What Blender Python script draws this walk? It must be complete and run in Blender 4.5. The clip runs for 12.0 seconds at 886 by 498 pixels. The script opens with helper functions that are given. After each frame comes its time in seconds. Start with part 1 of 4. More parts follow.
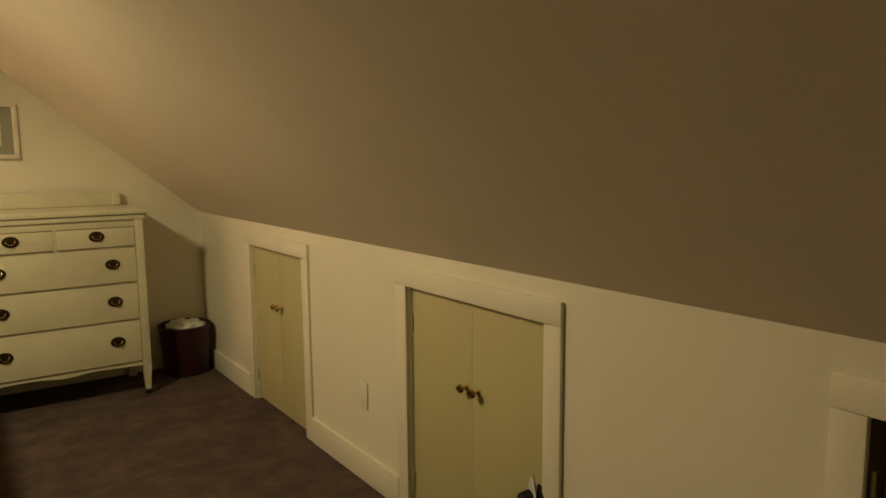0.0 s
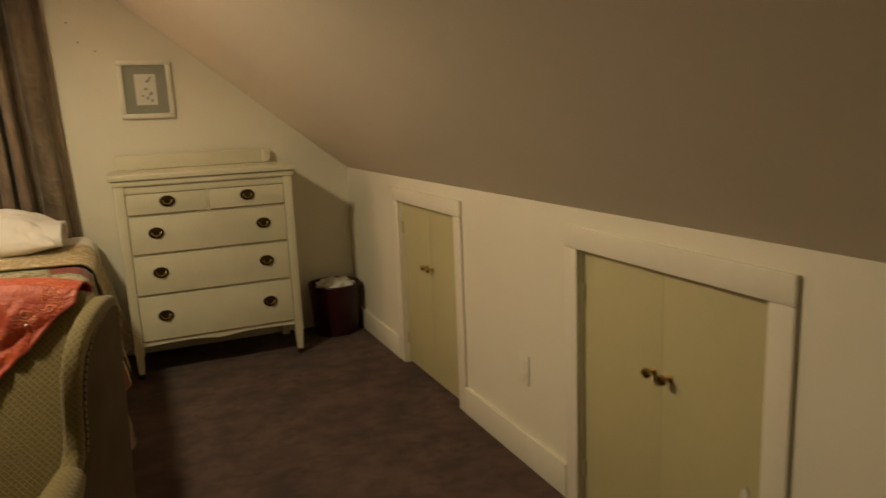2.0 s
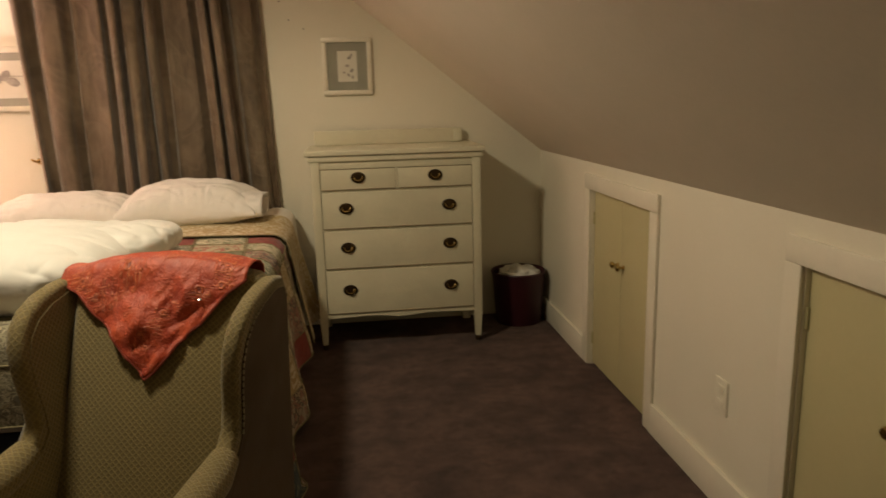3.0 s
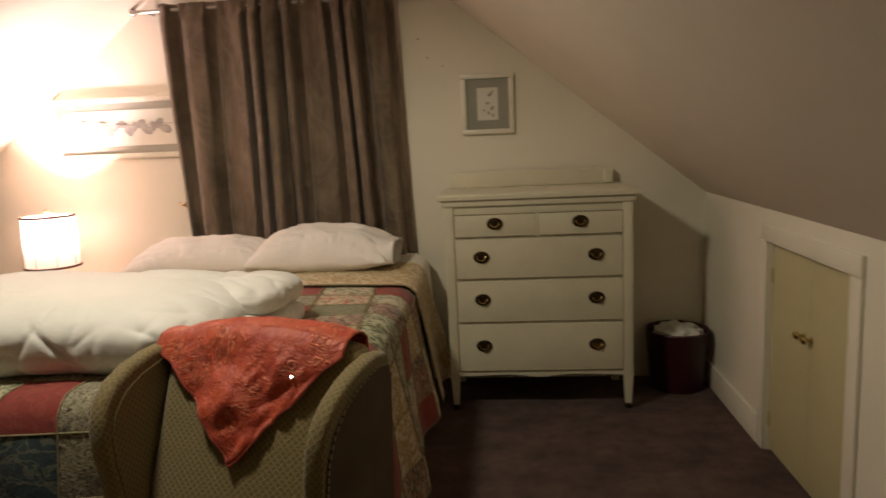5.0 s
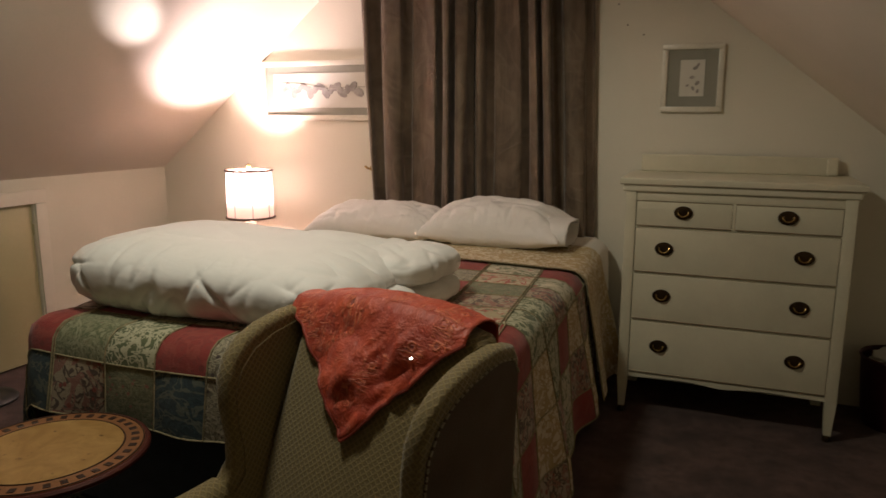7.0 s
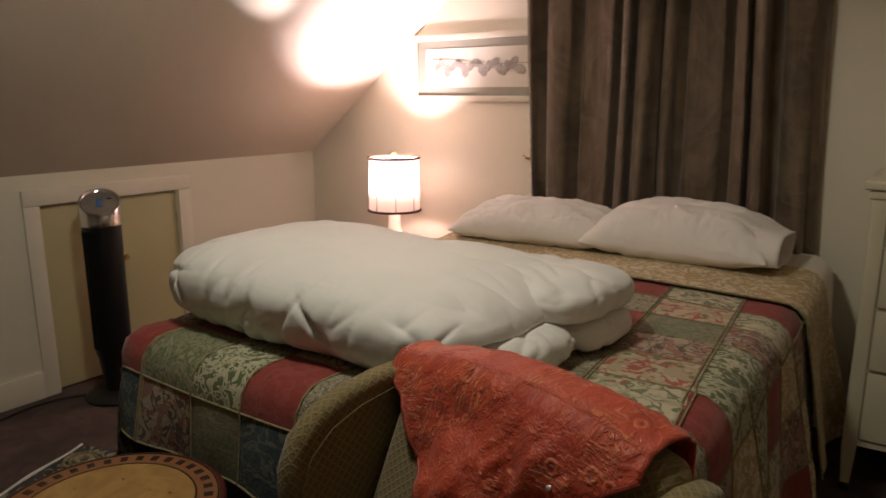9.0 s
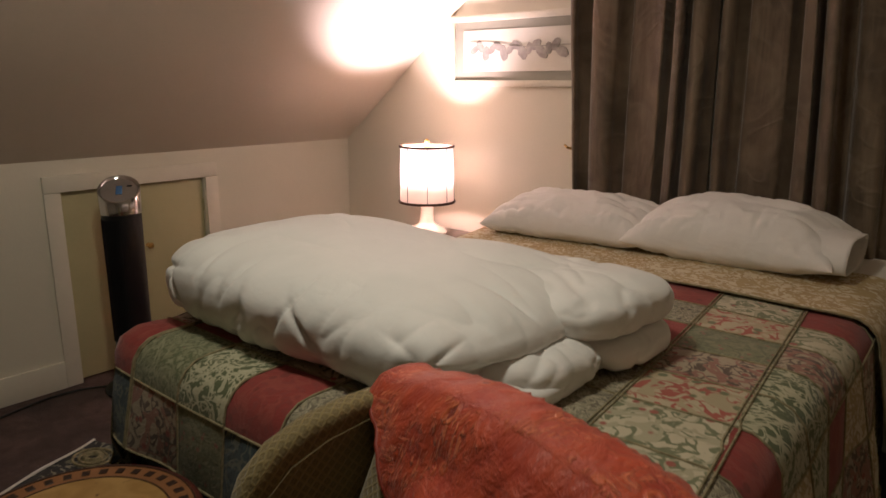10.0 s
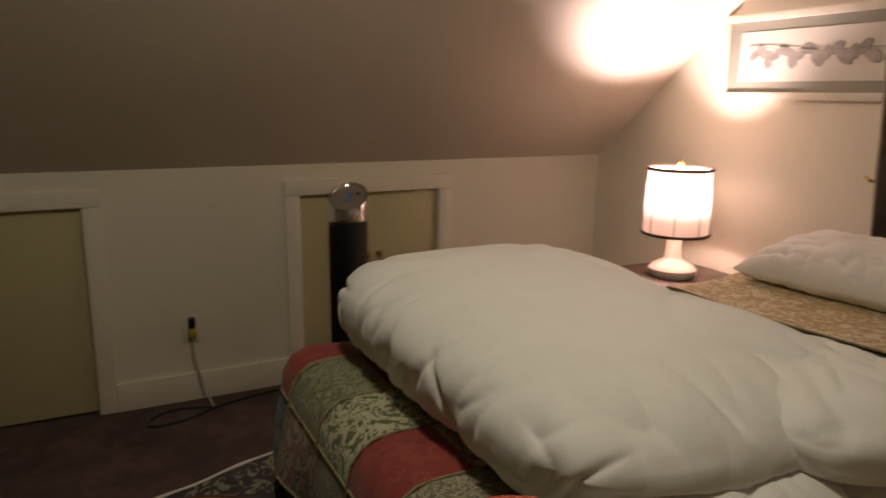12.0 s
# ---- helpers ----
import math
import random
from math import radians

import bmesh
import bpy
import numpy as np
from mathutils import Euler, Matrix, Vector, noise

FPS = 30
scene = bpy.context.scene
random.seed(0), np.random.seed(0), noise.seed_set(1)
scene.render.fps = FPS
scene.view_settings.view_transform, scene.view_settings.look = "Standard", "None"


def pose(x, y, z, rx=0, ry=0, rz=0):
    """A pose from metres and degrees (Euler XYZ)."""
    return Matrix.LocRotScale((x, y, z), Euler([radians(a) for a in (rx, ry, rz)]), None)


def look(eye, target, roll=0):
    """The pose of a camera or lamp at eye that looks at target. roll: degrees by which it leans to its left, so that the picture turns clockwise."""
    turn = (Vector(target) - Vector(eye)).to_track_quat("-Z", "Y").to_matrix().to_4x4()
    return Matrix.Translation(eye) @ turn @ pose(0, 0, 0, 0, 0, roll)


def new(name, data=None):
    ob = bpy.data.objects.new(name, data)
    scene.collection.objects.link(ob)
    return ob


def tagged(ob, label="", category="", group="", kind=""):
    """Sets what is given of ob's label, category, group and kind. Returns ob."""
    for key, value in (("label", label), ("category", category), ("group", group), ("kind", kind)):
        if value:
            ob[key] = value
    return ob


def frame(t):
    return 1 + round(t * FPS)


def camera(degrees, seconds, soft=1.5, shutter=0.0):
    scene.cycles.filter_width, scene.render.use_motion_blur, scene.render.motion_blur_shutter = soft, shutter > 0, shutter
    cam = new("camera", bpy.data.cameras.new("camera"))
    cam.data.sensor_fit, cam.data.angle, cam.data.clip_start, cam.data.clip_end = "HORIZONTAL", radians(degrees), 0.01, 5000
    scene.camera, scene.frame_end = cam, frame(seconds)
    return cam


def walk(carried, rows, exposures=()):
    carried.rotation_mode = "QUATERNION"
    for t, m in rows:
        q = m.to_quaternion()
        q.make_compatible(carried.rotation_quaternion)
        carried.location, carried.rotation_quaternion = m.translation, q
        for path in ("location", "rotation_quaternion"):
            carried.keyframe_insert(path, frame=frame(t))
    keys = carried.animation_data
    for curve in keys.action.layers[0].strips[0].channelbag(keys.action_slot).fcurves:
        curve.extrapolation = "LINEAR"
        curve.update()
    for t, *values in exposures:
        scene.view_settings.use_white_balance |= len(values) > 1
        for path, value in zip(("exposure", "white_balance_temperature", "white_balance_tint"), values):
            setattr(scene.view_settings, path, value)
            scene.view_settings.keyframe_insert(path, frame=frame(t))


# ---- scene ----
cam = camera(64.5, 12.0, shutter=0.5)
PATH = [
    (0, (0.203, 0.211, 1.357), (1.346, 1.832, 1.1), -0.5),
    (0.5, (0.217, 0.22, 1.356), (1.379, 1.823, 1.075), -0.7),
    (1, (0.252, 0.266, 1.343), (1.293, 1.928, 0.954), -0.3),
    (1.5, (0.287, 0.362, 1.313), (1.195, 2.096, 0.902), -0.6),
    (2, (0.305, 0.55, 1.323), (1.088, 2.351, 0.948), -2.4),
    (2.5, (0.318, 0.667, 1.35), (0.864, 2.541, 0.915), -3.0),
    (3, (0.426, 0.752, 1.329), (0.67, 2.693, 0.914), -1.5),
    (3.2, (0.449, 0.77, 1.338), (0.639, 2.72, 0.935), -1.5),
    (5, (0.516, 1.095, 1.358), (0.33, 3.062, 1.048), -2.6),
    (5.5, (0.557, 1.188, 1.361), (0.124, 3.12, 1.079), -0.5),
    (6, (0.578, 1.236, 1.347), (0.021, 3.132, 1.04), -0.3),
    (6.5, (0.581, 1.268, 1.348), (-0.043, 3.138, 1.014), -0.8),
    (6.7, (0.639, 1.269, 1.343), (-0.042, 3.116, 0.993), -0.3),
    (8.3, (0.383, 1.636, 1.352), (-0.516, 3.378, 0.956), -1.6),
    (8.5, (0.389, 1.673, 1.359), (-0.597, 3.367, 0.962), -1.7),
    (9, (0.398, 1.832, 1.351), (-0.745, 3.417, 0.927), 0.0),
    (9.5, (0.403, 1.946, 1.335), (-0.845, 3.441, 0.883), 0.6),
    (10, (0.358, 2.061, 1.339), (-0.903, 3.544, 0.881), 0.1),
    (10.5, (0.256, 2.184, 1.369), (-1.019, 3.659, 0.924), 0.9),
    (11, (0.211, 2.241, 1.366), (-1.161, 3.632, 0.94), -0.9),
    (11.5, (0.203, 2.356, 1.355), (-1.385, 3.501, 0.947), -0.6),
    (12, (0.22, 2.447, 1.334), (-1.522, 3.329, 0.901), 0.8),
]
walk(cam, [(t, look(eye, target, roll)) for t, eye, target, roll in PATH],
     [(0, 0.62, 9000, 4), (1.5, 0.60, 8200, 10), (3, 0.44, 7150, 16), (5, 0.13, 6350, 17), (6.5, -0.28, 6050, 16), (8.5, -0.48, 6050, 17), (9.5, -0.66, 6050, 19), (10.5, -0.70, 6100, 20), (12, -1.0, 6450, 17)])

# ---- light ----
world = bpy.data.worlds.new("world")
world.use_nodes = True
world.node_tree.nodes["Background"].inputs["Color"].default_value = (0.01, 0.012, 0.02, 1)
world.node_tree.nodes["Background"].inputs["Strength"].default_value = 0.05
scene.world = world

LAMP = (-1.94, 4.64)
bulb = bpy.data.lights.new("bedside_bulb", "SPOT")
bulb.energy, bulb.color, bulb.shadow_soft_size = 188, (1.0, 0.765, 0.715), 0.055
bulb.spot_size, bulb.spot_blend = radians(179), 0.4
new("bedside_bulb", bulb).matrix_world = look((*LAMP, 0.852), (LAMP[0], LAMP[1] + 0.0001, 2.0))
low_glow = bpy.data.lights.new("bulb_underside", "POINT")
low_glow.energy, low_glow.color, low_glow.shadow_soft_size = 12, (1.0, 0.68, 0.58), 0.02
new("bulb_underside", low_glow).location = (*LAMP, 0.845)
# Added spot of unknown source: throws the oval pool onto the sloping ceiling.
beam = bpy.data.lights.new("added_pool_spot", "SPOT")
beam.energy, beam.color, beam.shadow_soft_size = 200, (1.0, 0.86, 0.78), 0.02
beam.spot_size, beam.spot_blend = radians(17), 1.0
new("added_pool_spot", beam).matrix_world = look((LAMP[0] + 0.02, LAMP[1] - 0.02, 0.96), (-1.905, 3.815, 1.772))
CAN = (-0.68, 2.80)
can = bpy.data.lights.new("ceiling_bulb", "SPOT")
can.energy, can.color, can.shadow_soft_size = 67, (1.0, 0.935, 0.68), 0.11
can.spot_size, can.spot_blend = radians(176), 0.5
new("ceiling_bulb", can).location = (*CAN, 2.355)


# ---- materials ----
def nodes_of(name):
    m = bpy.data.materials.new(name)
    m.use_nodes = True
    t = m.node_tree
    b = t.nodes["Principled BSDF"]
    return m, t, b


def coords(t, scale=(1, 1, 1), uv=False, rot=(0, 0, 0)):
    c = t.nodes.new("ShaderNodeTexCoord")
    p = t.nodes.new("ShaderNodeMapping")
    p.inputs["Scale"].default_value = scale
    p.inputs["Rotation"].default_value = rot
    t.links.new(c.outputs["UV" if uv else "Object"], p.inputs["Vector"])
    return p.outputs["Vector"]


def noise_tex(t, vec, scale, detail=3, rough=0.55, distort=0.0):
    n = t.nodes.new("ShaderNodeTexNoise")
    n.inputs["Scale"].default_value, n.inputs["Detail"].default_value = scale, detail
    n.inputs["Roughness"].default_value, n.inputs["Distortion"].default_value = rough, distort
    t.links.new(vec, n.inputs["Vector"])
    return n.outputs["Fac"]


def ramp(t, fac, stops, hard=False):
    r = t.nodes.new("ShaderNodeValToRGB")
    e = r.color_ramp.elements
    while len(e) < len(stops):
        e.new(0.5)
    for k, (pos, col) in zip(e, stops):
        k.position, k.color = pos, (*col, 1)
    if hard:
        r.color_ramp.interpolation = "CONSTANT"
    t.links.new(fac, r.inputs["Fac"])
    return r.outputs["Color"]


def mixed(t, a, b, fac, mode="MIX"):
    m = t.nodes.new("ShaderNodeMix")
    m.data_type, m.blend_type = "RGBA", mode
    for sock, v in ((m.inputs[6], a), (m.inputs[7], b), (m.inputs[0], fac)):
        if isinstance(v, (int, float)):
            sock.default_value = v
        elif isinstance(v, tuple):
            sock.default_value = (*v, 1)
        else:
            t.links.new(v, sock)
    return m.outputs[2]


def math_node(t, op, a, b=0.0):
    m = t.nodes.new("ShaderNodeMath")
    m.operation = op
    for sock, v in ((m.inputs[0], a), (m.inputs[1], b)):
        if isinstance(v, (int, float)):
            sock.default_value = v
        else:
            t.links.new(v, sock)
    return m.outputs[0]


def bumped(t, b, height, strength, distance=0.01):
    n = t.nodes.new("ShaderNodeBump")
    n.inputs["Strength"].default_value, n.inputs["Distance"].default_value = strength, distance
    t.links.new(height, n.inputs["Height"])
    t.links.new(n.outputs["Normal"], b.inputs["Normal"])


def surface(name, col, col2, rough=0.6, big=3.0, fine=60.0, bump=0.15, metal=0.0, dist=0.004, coat=0.0):
    """A painted, metal or cloth surface: two tones at a large and a small scale and a fine relief."""
    m, t, b = nodes_of(name)
    v = coords(t)
    n1, n2 = noise_tex(t, v, big, 4), noise_tex(t, v, fine, 3)
    c = mixed(t, col, col2, ramp(t, n1, [(0.35, (0, 0, 0)), (0.68, (1, 1, 1))]))
    dark = tuple(x * 0.86 for x in col2)
    c = mixed(t, c, dark, math_node(t, "MULTIPLY", n2, 0.35))
    t.links.new(c, b.inputs["Base Color"])
    r = ramp(t, n1, [(0.3, (rough * 0.85,) * 3), (0.7, (min(1, rough * 1.15),) * 3)])
    t.links.new(r, b.inputs["Roughness"])
    b.inputs["Metallic"].default_value = metal
    b.inputs["Coat Weight"].default_value = coat
    bumped(t, b, n2, bump, dist)
    return m


WALL = surface("wall_paint", (0.78, 0.735, 0.61), (0.74, 0.695, 0.57), 0.55, 1.6, 90, 0.25, dist=0.002)
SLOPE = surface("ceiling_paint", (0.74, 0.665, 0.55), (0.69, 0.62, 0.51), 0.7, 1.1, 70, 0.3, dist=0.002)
TRIM = surface("trim_paint", (0.80, 0.75, 0.63), (0.75, 0.70, 0.58), 0.38, 2.5, 40, 0.15, dist=0.002)
HATCH = surface("hatch_paint", (0.52, 0.47, 0.265), (0.48, 0.43, 0.24), 0.5, 2.2, 50, 0.2, dist=0.002)
BRASS = surface("brass", (0.55, 0.38, 0.14), (0.42, 0.27, 0.09), 0.28, 20, 200, 0.1, 1.0, 0.001)
OLD_BRASS = surface("aged_brass", (0.10, 0.065, 0.03), (0.055, 0.035, 0.02), 0.38, 30, 160, 0.4, 0.9, 0.002)
DARK = surface("shadow_gap", (0.012, 0.010, 0.010), (0.02, 0.017, 0.015), 0.8)
WHITE_WOOD = surface("dresser_paint", (0.70, 0.66, 0.50), (0.62, 0.575, 0.43), 0.42, 4, 55, 0.2, dist=0.002)
WEAR_GAP_SHADE = surface("wear_gap_shade", (0.20, 0.15, 0.09), (0.34, 0.28, 0.18), 0.6, 9, 60, 0.2)
DARK_WOOD = surface("dark_wood", (0.06, 0.03, 0.02), (0.035, 0.018, 0.012), 0.4, 6, 60, 0.2)
MAROON = surface("maroon_vinyl", (0.055, 0.008, 0.014), (0.038, 0.006, 0.010), 0.5, 6, 90, 0.25)
LINER = surface("white_liner", (0.75, 0.73, 0.68), (0.62, 0.60, 0.55), 0.6, 9, 60, 0.5)
BLACK = surface("black_plastic", (0.005, 0.005, 0.006), (0.008, 0.008, 0.010), 0.42, 8, 120, 0.15)
BLACK_CLOTH = surface("black_nylon", (0.011, 0.011, 0.02), (0.02, 0.02, 0.032), 0.65, 8, 150, 0.6)
CHROME = surface("chrome", (0.72, 0.72, 0.73), (0.62, 0.62, 0.64), 0.13, 9, 140, 0.03, 1.0)
SCREEN = surface("blue_screen", (0.10, 0.22, 0.45), (0.07, 0.16, 0.36), 0.1, 9, 90, 0.02)
SILVER = surface("silver_frame", (0.80, 0.76, 0.64), (0.70, 0.66, 0.55), 0.35, 12, 90, 0.2, 0.1)
SAGE = surface("sage_mat", (0.33, 0.325, 0.265), (0.29, 0.285, 0.235), 0.9, 5, 220, 0.2)
PAPER = surface("art_paper", (0.72, 0.70, 0.62), (0.66, 0.64, 0.56), 0.9, 8, 200, 0.1)
INK = surface("ink_wash", (0.24, 0.22, 0.20), (0.44, 0.41, 0.37), 0.9, 30, 150, 0.1)
CERAMIC = surface("white_ceramic", (0.80, 0.77, 0.72), (0.75, 0.72, 0.66), 0.2, 6, 40, 0.05, coat=0.5)
BROWN_TRIM = surface("brown_braid", (0.10, 0.05, 0.03), (0.07, 0.035, 0.02), 0.8, 40, 300, 0.6)
BASE_CLOTH = surface("bed_base_cloth", (0.045, 0.055, 0.075), (0.03, 0.037, 0.05), 0.85, 5, 200, 0.5)
ROD = surface("rod_metal", (0.50, 0.47, 0.42), (0.40, 0.37, 0.33), 0.35, 9, 90, 0.1, 0.9)
CORD_BLACK = surface("black_cord", (0.012, 0.012, 0.012), (0.02, 0.02, 0.02), 0.5)
CORD_GREY = surface("grey_cord", (0.42, 0.42, 0.38), (0.36, 0.36, 0.32), 0.5)
YELLOW = surface("yellow_plug", (0.50, 0.38, 0.04), (0.42, 0.31, 0.03), 0.4)


def carpet_material():
    m, t, b = nodes_of("plush_carpet")
    v = coords(t)
    big, mid, fine = noise_tex(t, v, 5.0, 4, 0.6, 0.1), noise_tex(t, v, 17, 4, 0.65), noise_tex(t, v, 260, 2, 0.7)
    c = mixed(t, (0.082, 0.048, 0.042), (0.180, 0.104, 0.084), ramp(t, big, [(0.36, (0, 0, 0)), (0.62, (1, 1, 1))]))
    c = mixed(t, c, (0.045, 0.028, 0.028), ramp(t, mid, [(0.45, (0, 0, 0)), (0.75, (0.7, 0.7, 0.7))]))
    c = mixed(t, c, (0.05, 0.034, 0.034), math_node(t, "MULTIPLY", fine, 0.55))
    t.links.new(c, b.inputs["Base Color"])
    b.inputs["Roughness"].default_value = 1.0
    b.inputs["Specular IOR Level"].default_value = 0.1
    b.inputs["Sheen Weight"].default_value = 0.08
    bumped(t, b, math_node(t, "ADD", fine, math_node(t, "MULTIPLY", mid, 0.8)), 0.8, 0.012)
    return m


CARPET = carpet_material()


def cotton(name, col, scale=14.0, strength=0.35):
    m, t, b = nodes_of(name)
    v = coords(t)
    crease, weave = noise_tex(t, v, scale, 5, 0.6, 1.4), noise_tex(t, v, 420, 2)
    c = mixed(t, col, tuple(x * 0.9 for x in col), crease)
    t.links.new(c, b.inputs["Base Color"])
    b.inputs["Roughness"].default_value = 0.62
    b.inputs["Sheen Weight"].default_value = 0.2
    pull = noise_tex(t, coords(t, (1, 0.35, 0.7), rot=(0, 0, 0.35)), scale * 1.6, 3, 0.55, 0.5)
    pucker = math_node(t, "ABSOLUTE", math_node(t, "SUBTRACT", noise_tex(t, coords(t, (0.4, 1, 0.8), rot=(0, 0, -0.3)), scale * 1.3, 2, 0.5, 0.4), 0.5))
    h = math_node(t, "ADD", math_node(t, "MULTIPLY", crease, 0.4), math_node(t, "MULTIPLY", pull, 0.4))
    h = math_node(t, "ADD", h, math_node(t, "MULTIPLY", pucker, 0.9))
    bumped(t, b, math_node(t, "ADD", h, math_node(t, "MULTIPLY", weave, 0.03)), strength, 0.012)
    return m


DUVET = cotton("comforter_cotton", (0.88, 0.865, 0.83), 6.5, 0.5)
PILLOW = cotton("pillow_cotton", (0.84, 0.80, 0.76), 11.0, 0.45)
SHEET = cotton("sheet_cotton", (0.76, 0.71, 0.64), 9.0, 0.3)


def print_cloth(name, ground, a, b_, c_, seed, scale=26.0, kind=0, fade=0.82):
    """Printed quilt cotton: curling leaves, florals or paisley in three inks on a ground, with a worn weave."""
    m, t, b = nodes_of(name)
    ground, a, b_, c_ = (tuple(x * fade for x in ink) for ink in (ground, a, b_, c_))
    v = coords(t, uv=True)
    off = t.nodes.new("ShaderNodeVectorMath")
    off.inputs[1].default_value = (seed * 3.7, seed * 1.9, 0)
    t.links.new(v, off.inputs[0])
    v = off.outputs[0]
    swirl = noise_tex(t, v, scale, 2, 0.5, 2.4 if kind == 0 else 0.9)
    curl = noise_tex(t, v, scale * 0.55, 1, 0.5, 3.6 if kind == 0 else 1.6)
    vo = t.nodes.new("ShaderNodeTexVoronoi")
    vo.inputs["Scale"].default_value = scale * (0.95 if kind == 1 else 0.6)
    t.links.new(v, vo.inputs["Vector"])
    d = vo.outputs["Distance"]
    col = mixed(t, ground, a, ramp(t, swirl, [(0.0, (0, 0, 0)), (0.47, (0, 0, 0)), (0.49, (1, 1, 1)), (0.57, (1, 1, 1)), (0.59, (0, 0, 0))]))
    col = mixed(t, col, b_, ramp(t, curl, [(0.0, (0, 0, 0)), (0.52, (0, 0, 0)), (0.54, (1, 1, 1)), (0.62, (1, 1, 1)), (0.64, (0, 0, 0))]))
    col = mixed(t, col, c_, ramp(t, d, [(0.0, (1, 1, 1)), (0.16 if kind == 1 else 0.10, (1, 1, 1)), (0.22 if kind == 1 else 0.13, (0, 0, 0))]))
    wear = noise_tex(t, v, scale * 4, 3, 0.7)
    col = mixed(t, col, tuple(x * 0.7 for x in ground), math_node(t, "MULTIPLY", wear, 0.35))
    t.links.new(col, b.inputs["Base Color"])
    b.inputs["Roughness"].default_value = 0.85
    b.inputs["Sheen Weight"].default_value = 0.15
    bumped(t, b, math_node(t, "ADD", wear, swirl), 0.4, 0.004)
    return m


CREAM, LEAF, MOSS = (0.58, 0.52, 0.37), (0.13, 0.155, 0.07), (0.27, 0.27, 0.15)
REDC, ROSE, NAVY = (0.34, 0.045, 0.035), (0.38, 0.16, 0.12), (0.03, 0.055, 0.07)
PRINTS = {
    "green_floral": print_cloth("quilt_green_floral", MOSS, LEAF, (0.36, 0.36, 0.22), (0.35, 0.17, 0.12), 1, 26, 0),
    "leaf_cream": print_cloth("quilt_leaf_cream", (0.11, 0.13, 0.06), (0.56, 0.53, 0.36), (0.52, 0.49, 0.33), LEAF, 2, 17, 0, 1.0),
    "red": print_cloth("quilt_red", REDC, (0.30, 0.05, 0.04), (0.37, 0.07, 0.05), (0.24, 0.04, 0.03), 3, 20, 1),
    "blue": print_cloth("quilt_blue", NAVY, (0.04, 0.08, 0.09), (0.16, 0.18, 0.14), (0.02, 0.03, 0.05), 4, 14, 0),
    "rose_floral": print_cloth("quilt_rose_floral", (0.52, 0.42, 0.29), (0.09, 0.05, 0.04), ROSE, REDC, 5, 24, 1),
    "moss": print_cloth("quilt_moss", (0.24, 0.25, 0.14), (0.17, 0.18, 0.10), (0.31, 0.30, 0.18), ROSE, 6, 34, 1),
    "paisley": print_cloth("quilt_paisley", (0.20, 0.17, 0.11), CREAM, (0.42, 0.38, 0.25), (0.08, 0.05, 0.05), 7, 30, 0),
    "cream_floral": print_cloth("quilt_cream_floral", CREAM, LEAF, (0.42, 0.38, 0.25), REDC, 8, 20, 1, 1.0),
    "red_floral": print_cloth("quilt_red_floral", (0.54, 0.46, 0.31), (0.40, 0.05, 0.04), (0.44, 0.36, 0.22), LEAF, 9, 17, 1, 1.0),
}
GOLD = print_cloth("quilt_gold_reverse", (0.74, 0.65, 0.46), (0.44, 0.29, 0.11), (0.48, 0.33, 0.13), (0.42, 0.27, 0.10), 11, 14, 0, 0.92)
BLACK_PRINT = print_cloth("quilt_black_paisley", (0.025, 0.025, 0.025), CREAM, (0.03, 0.03, 0.03), (0.36, 0.34, 0.22), 12, 20, 1)
BRAID = surface("quilt_braid", (0.40, 0.34, 0.20), (0.20, 0.17, 0.09), 0.9, 60, 400, 0.6)


def chair_cloth():
    m, t, b = nodes_of("chair_brocade")
    v = coords(t, uv=True)
    rot = t.nodes.new("ShaderNodeMapping")
    rot.inputs["Rotation"].default_value = (0, 0, math.pi / 4)
    rot.inputs["Scale"].default_value = (1.0, 1.0, 1.0)
    t.links.new(v, rot.inputs["Vector"])
    waves = []
    for d in ("X", "Y"):
        wv = t.nodes.new("ShaderNodeTexWave")
        wv.bands_direction = d
        wv.inputs["Scale"].default_value = 25
        wv.inputs["Distortion"].default_value = 0.3
        t.links.new(rot.outputs["Vector"], wv.inputs["Vector"])
        waves.append(wv.outputs["Fac"])
    lattice = ramp(t, math_node(t, "MAXIMUM", *waves), [(0.72, (0, 0, 0)), (0.9, (1, 1, 1))])
    heart = ramp(t, math_node(t, "MAXIMUM", *waves), [(0.10, (1, 1, 1)), (0.25, (0, 0, 0))])
    n, fine = noise_tex(t, v, 5, 4), noise_tex(t, v, 300, 2)
    c = mixed(t, (0.180, 0.130, 0.039), (0.325, 0.242, 0.078), lattice)
    c = mixed(t, c, (0.235, 0.17, 0.058), heart)
    c = mixed(t, c, (0.215, 0.160, 0.052), ramp(t, n, [(0.3, (0, 0, 0)), (0.75, (0.8, 0.8, 0.8))]))
    c = mixed(t, c, (0.07, 0.055, 0.03), math_node(t, "MULTIPLY", fine, 0.4))
    t.links.new(c, b.inputs["Base Color"])
    b.inputs["Roughness"].default_value = 0.75
    b.inputs["Sheen Weight"].default_value = 0.3
    bumped(t, b, math_node(t, "ADD", lattice, fine), 0.5, 0.003)
    return m


BROCADE = chair_cloth()
CHAIR_SIDE = surface("chair_plain_cloth", (0.11, 0.074, 0.044), (0.085, 0.058, 0.034), 0.85, 4, 300, 0.5)
STITCH = surface("stitch_thread", (0.40, 0.34, 0.22), (0.30, 0.25, 0.16), 0.8)


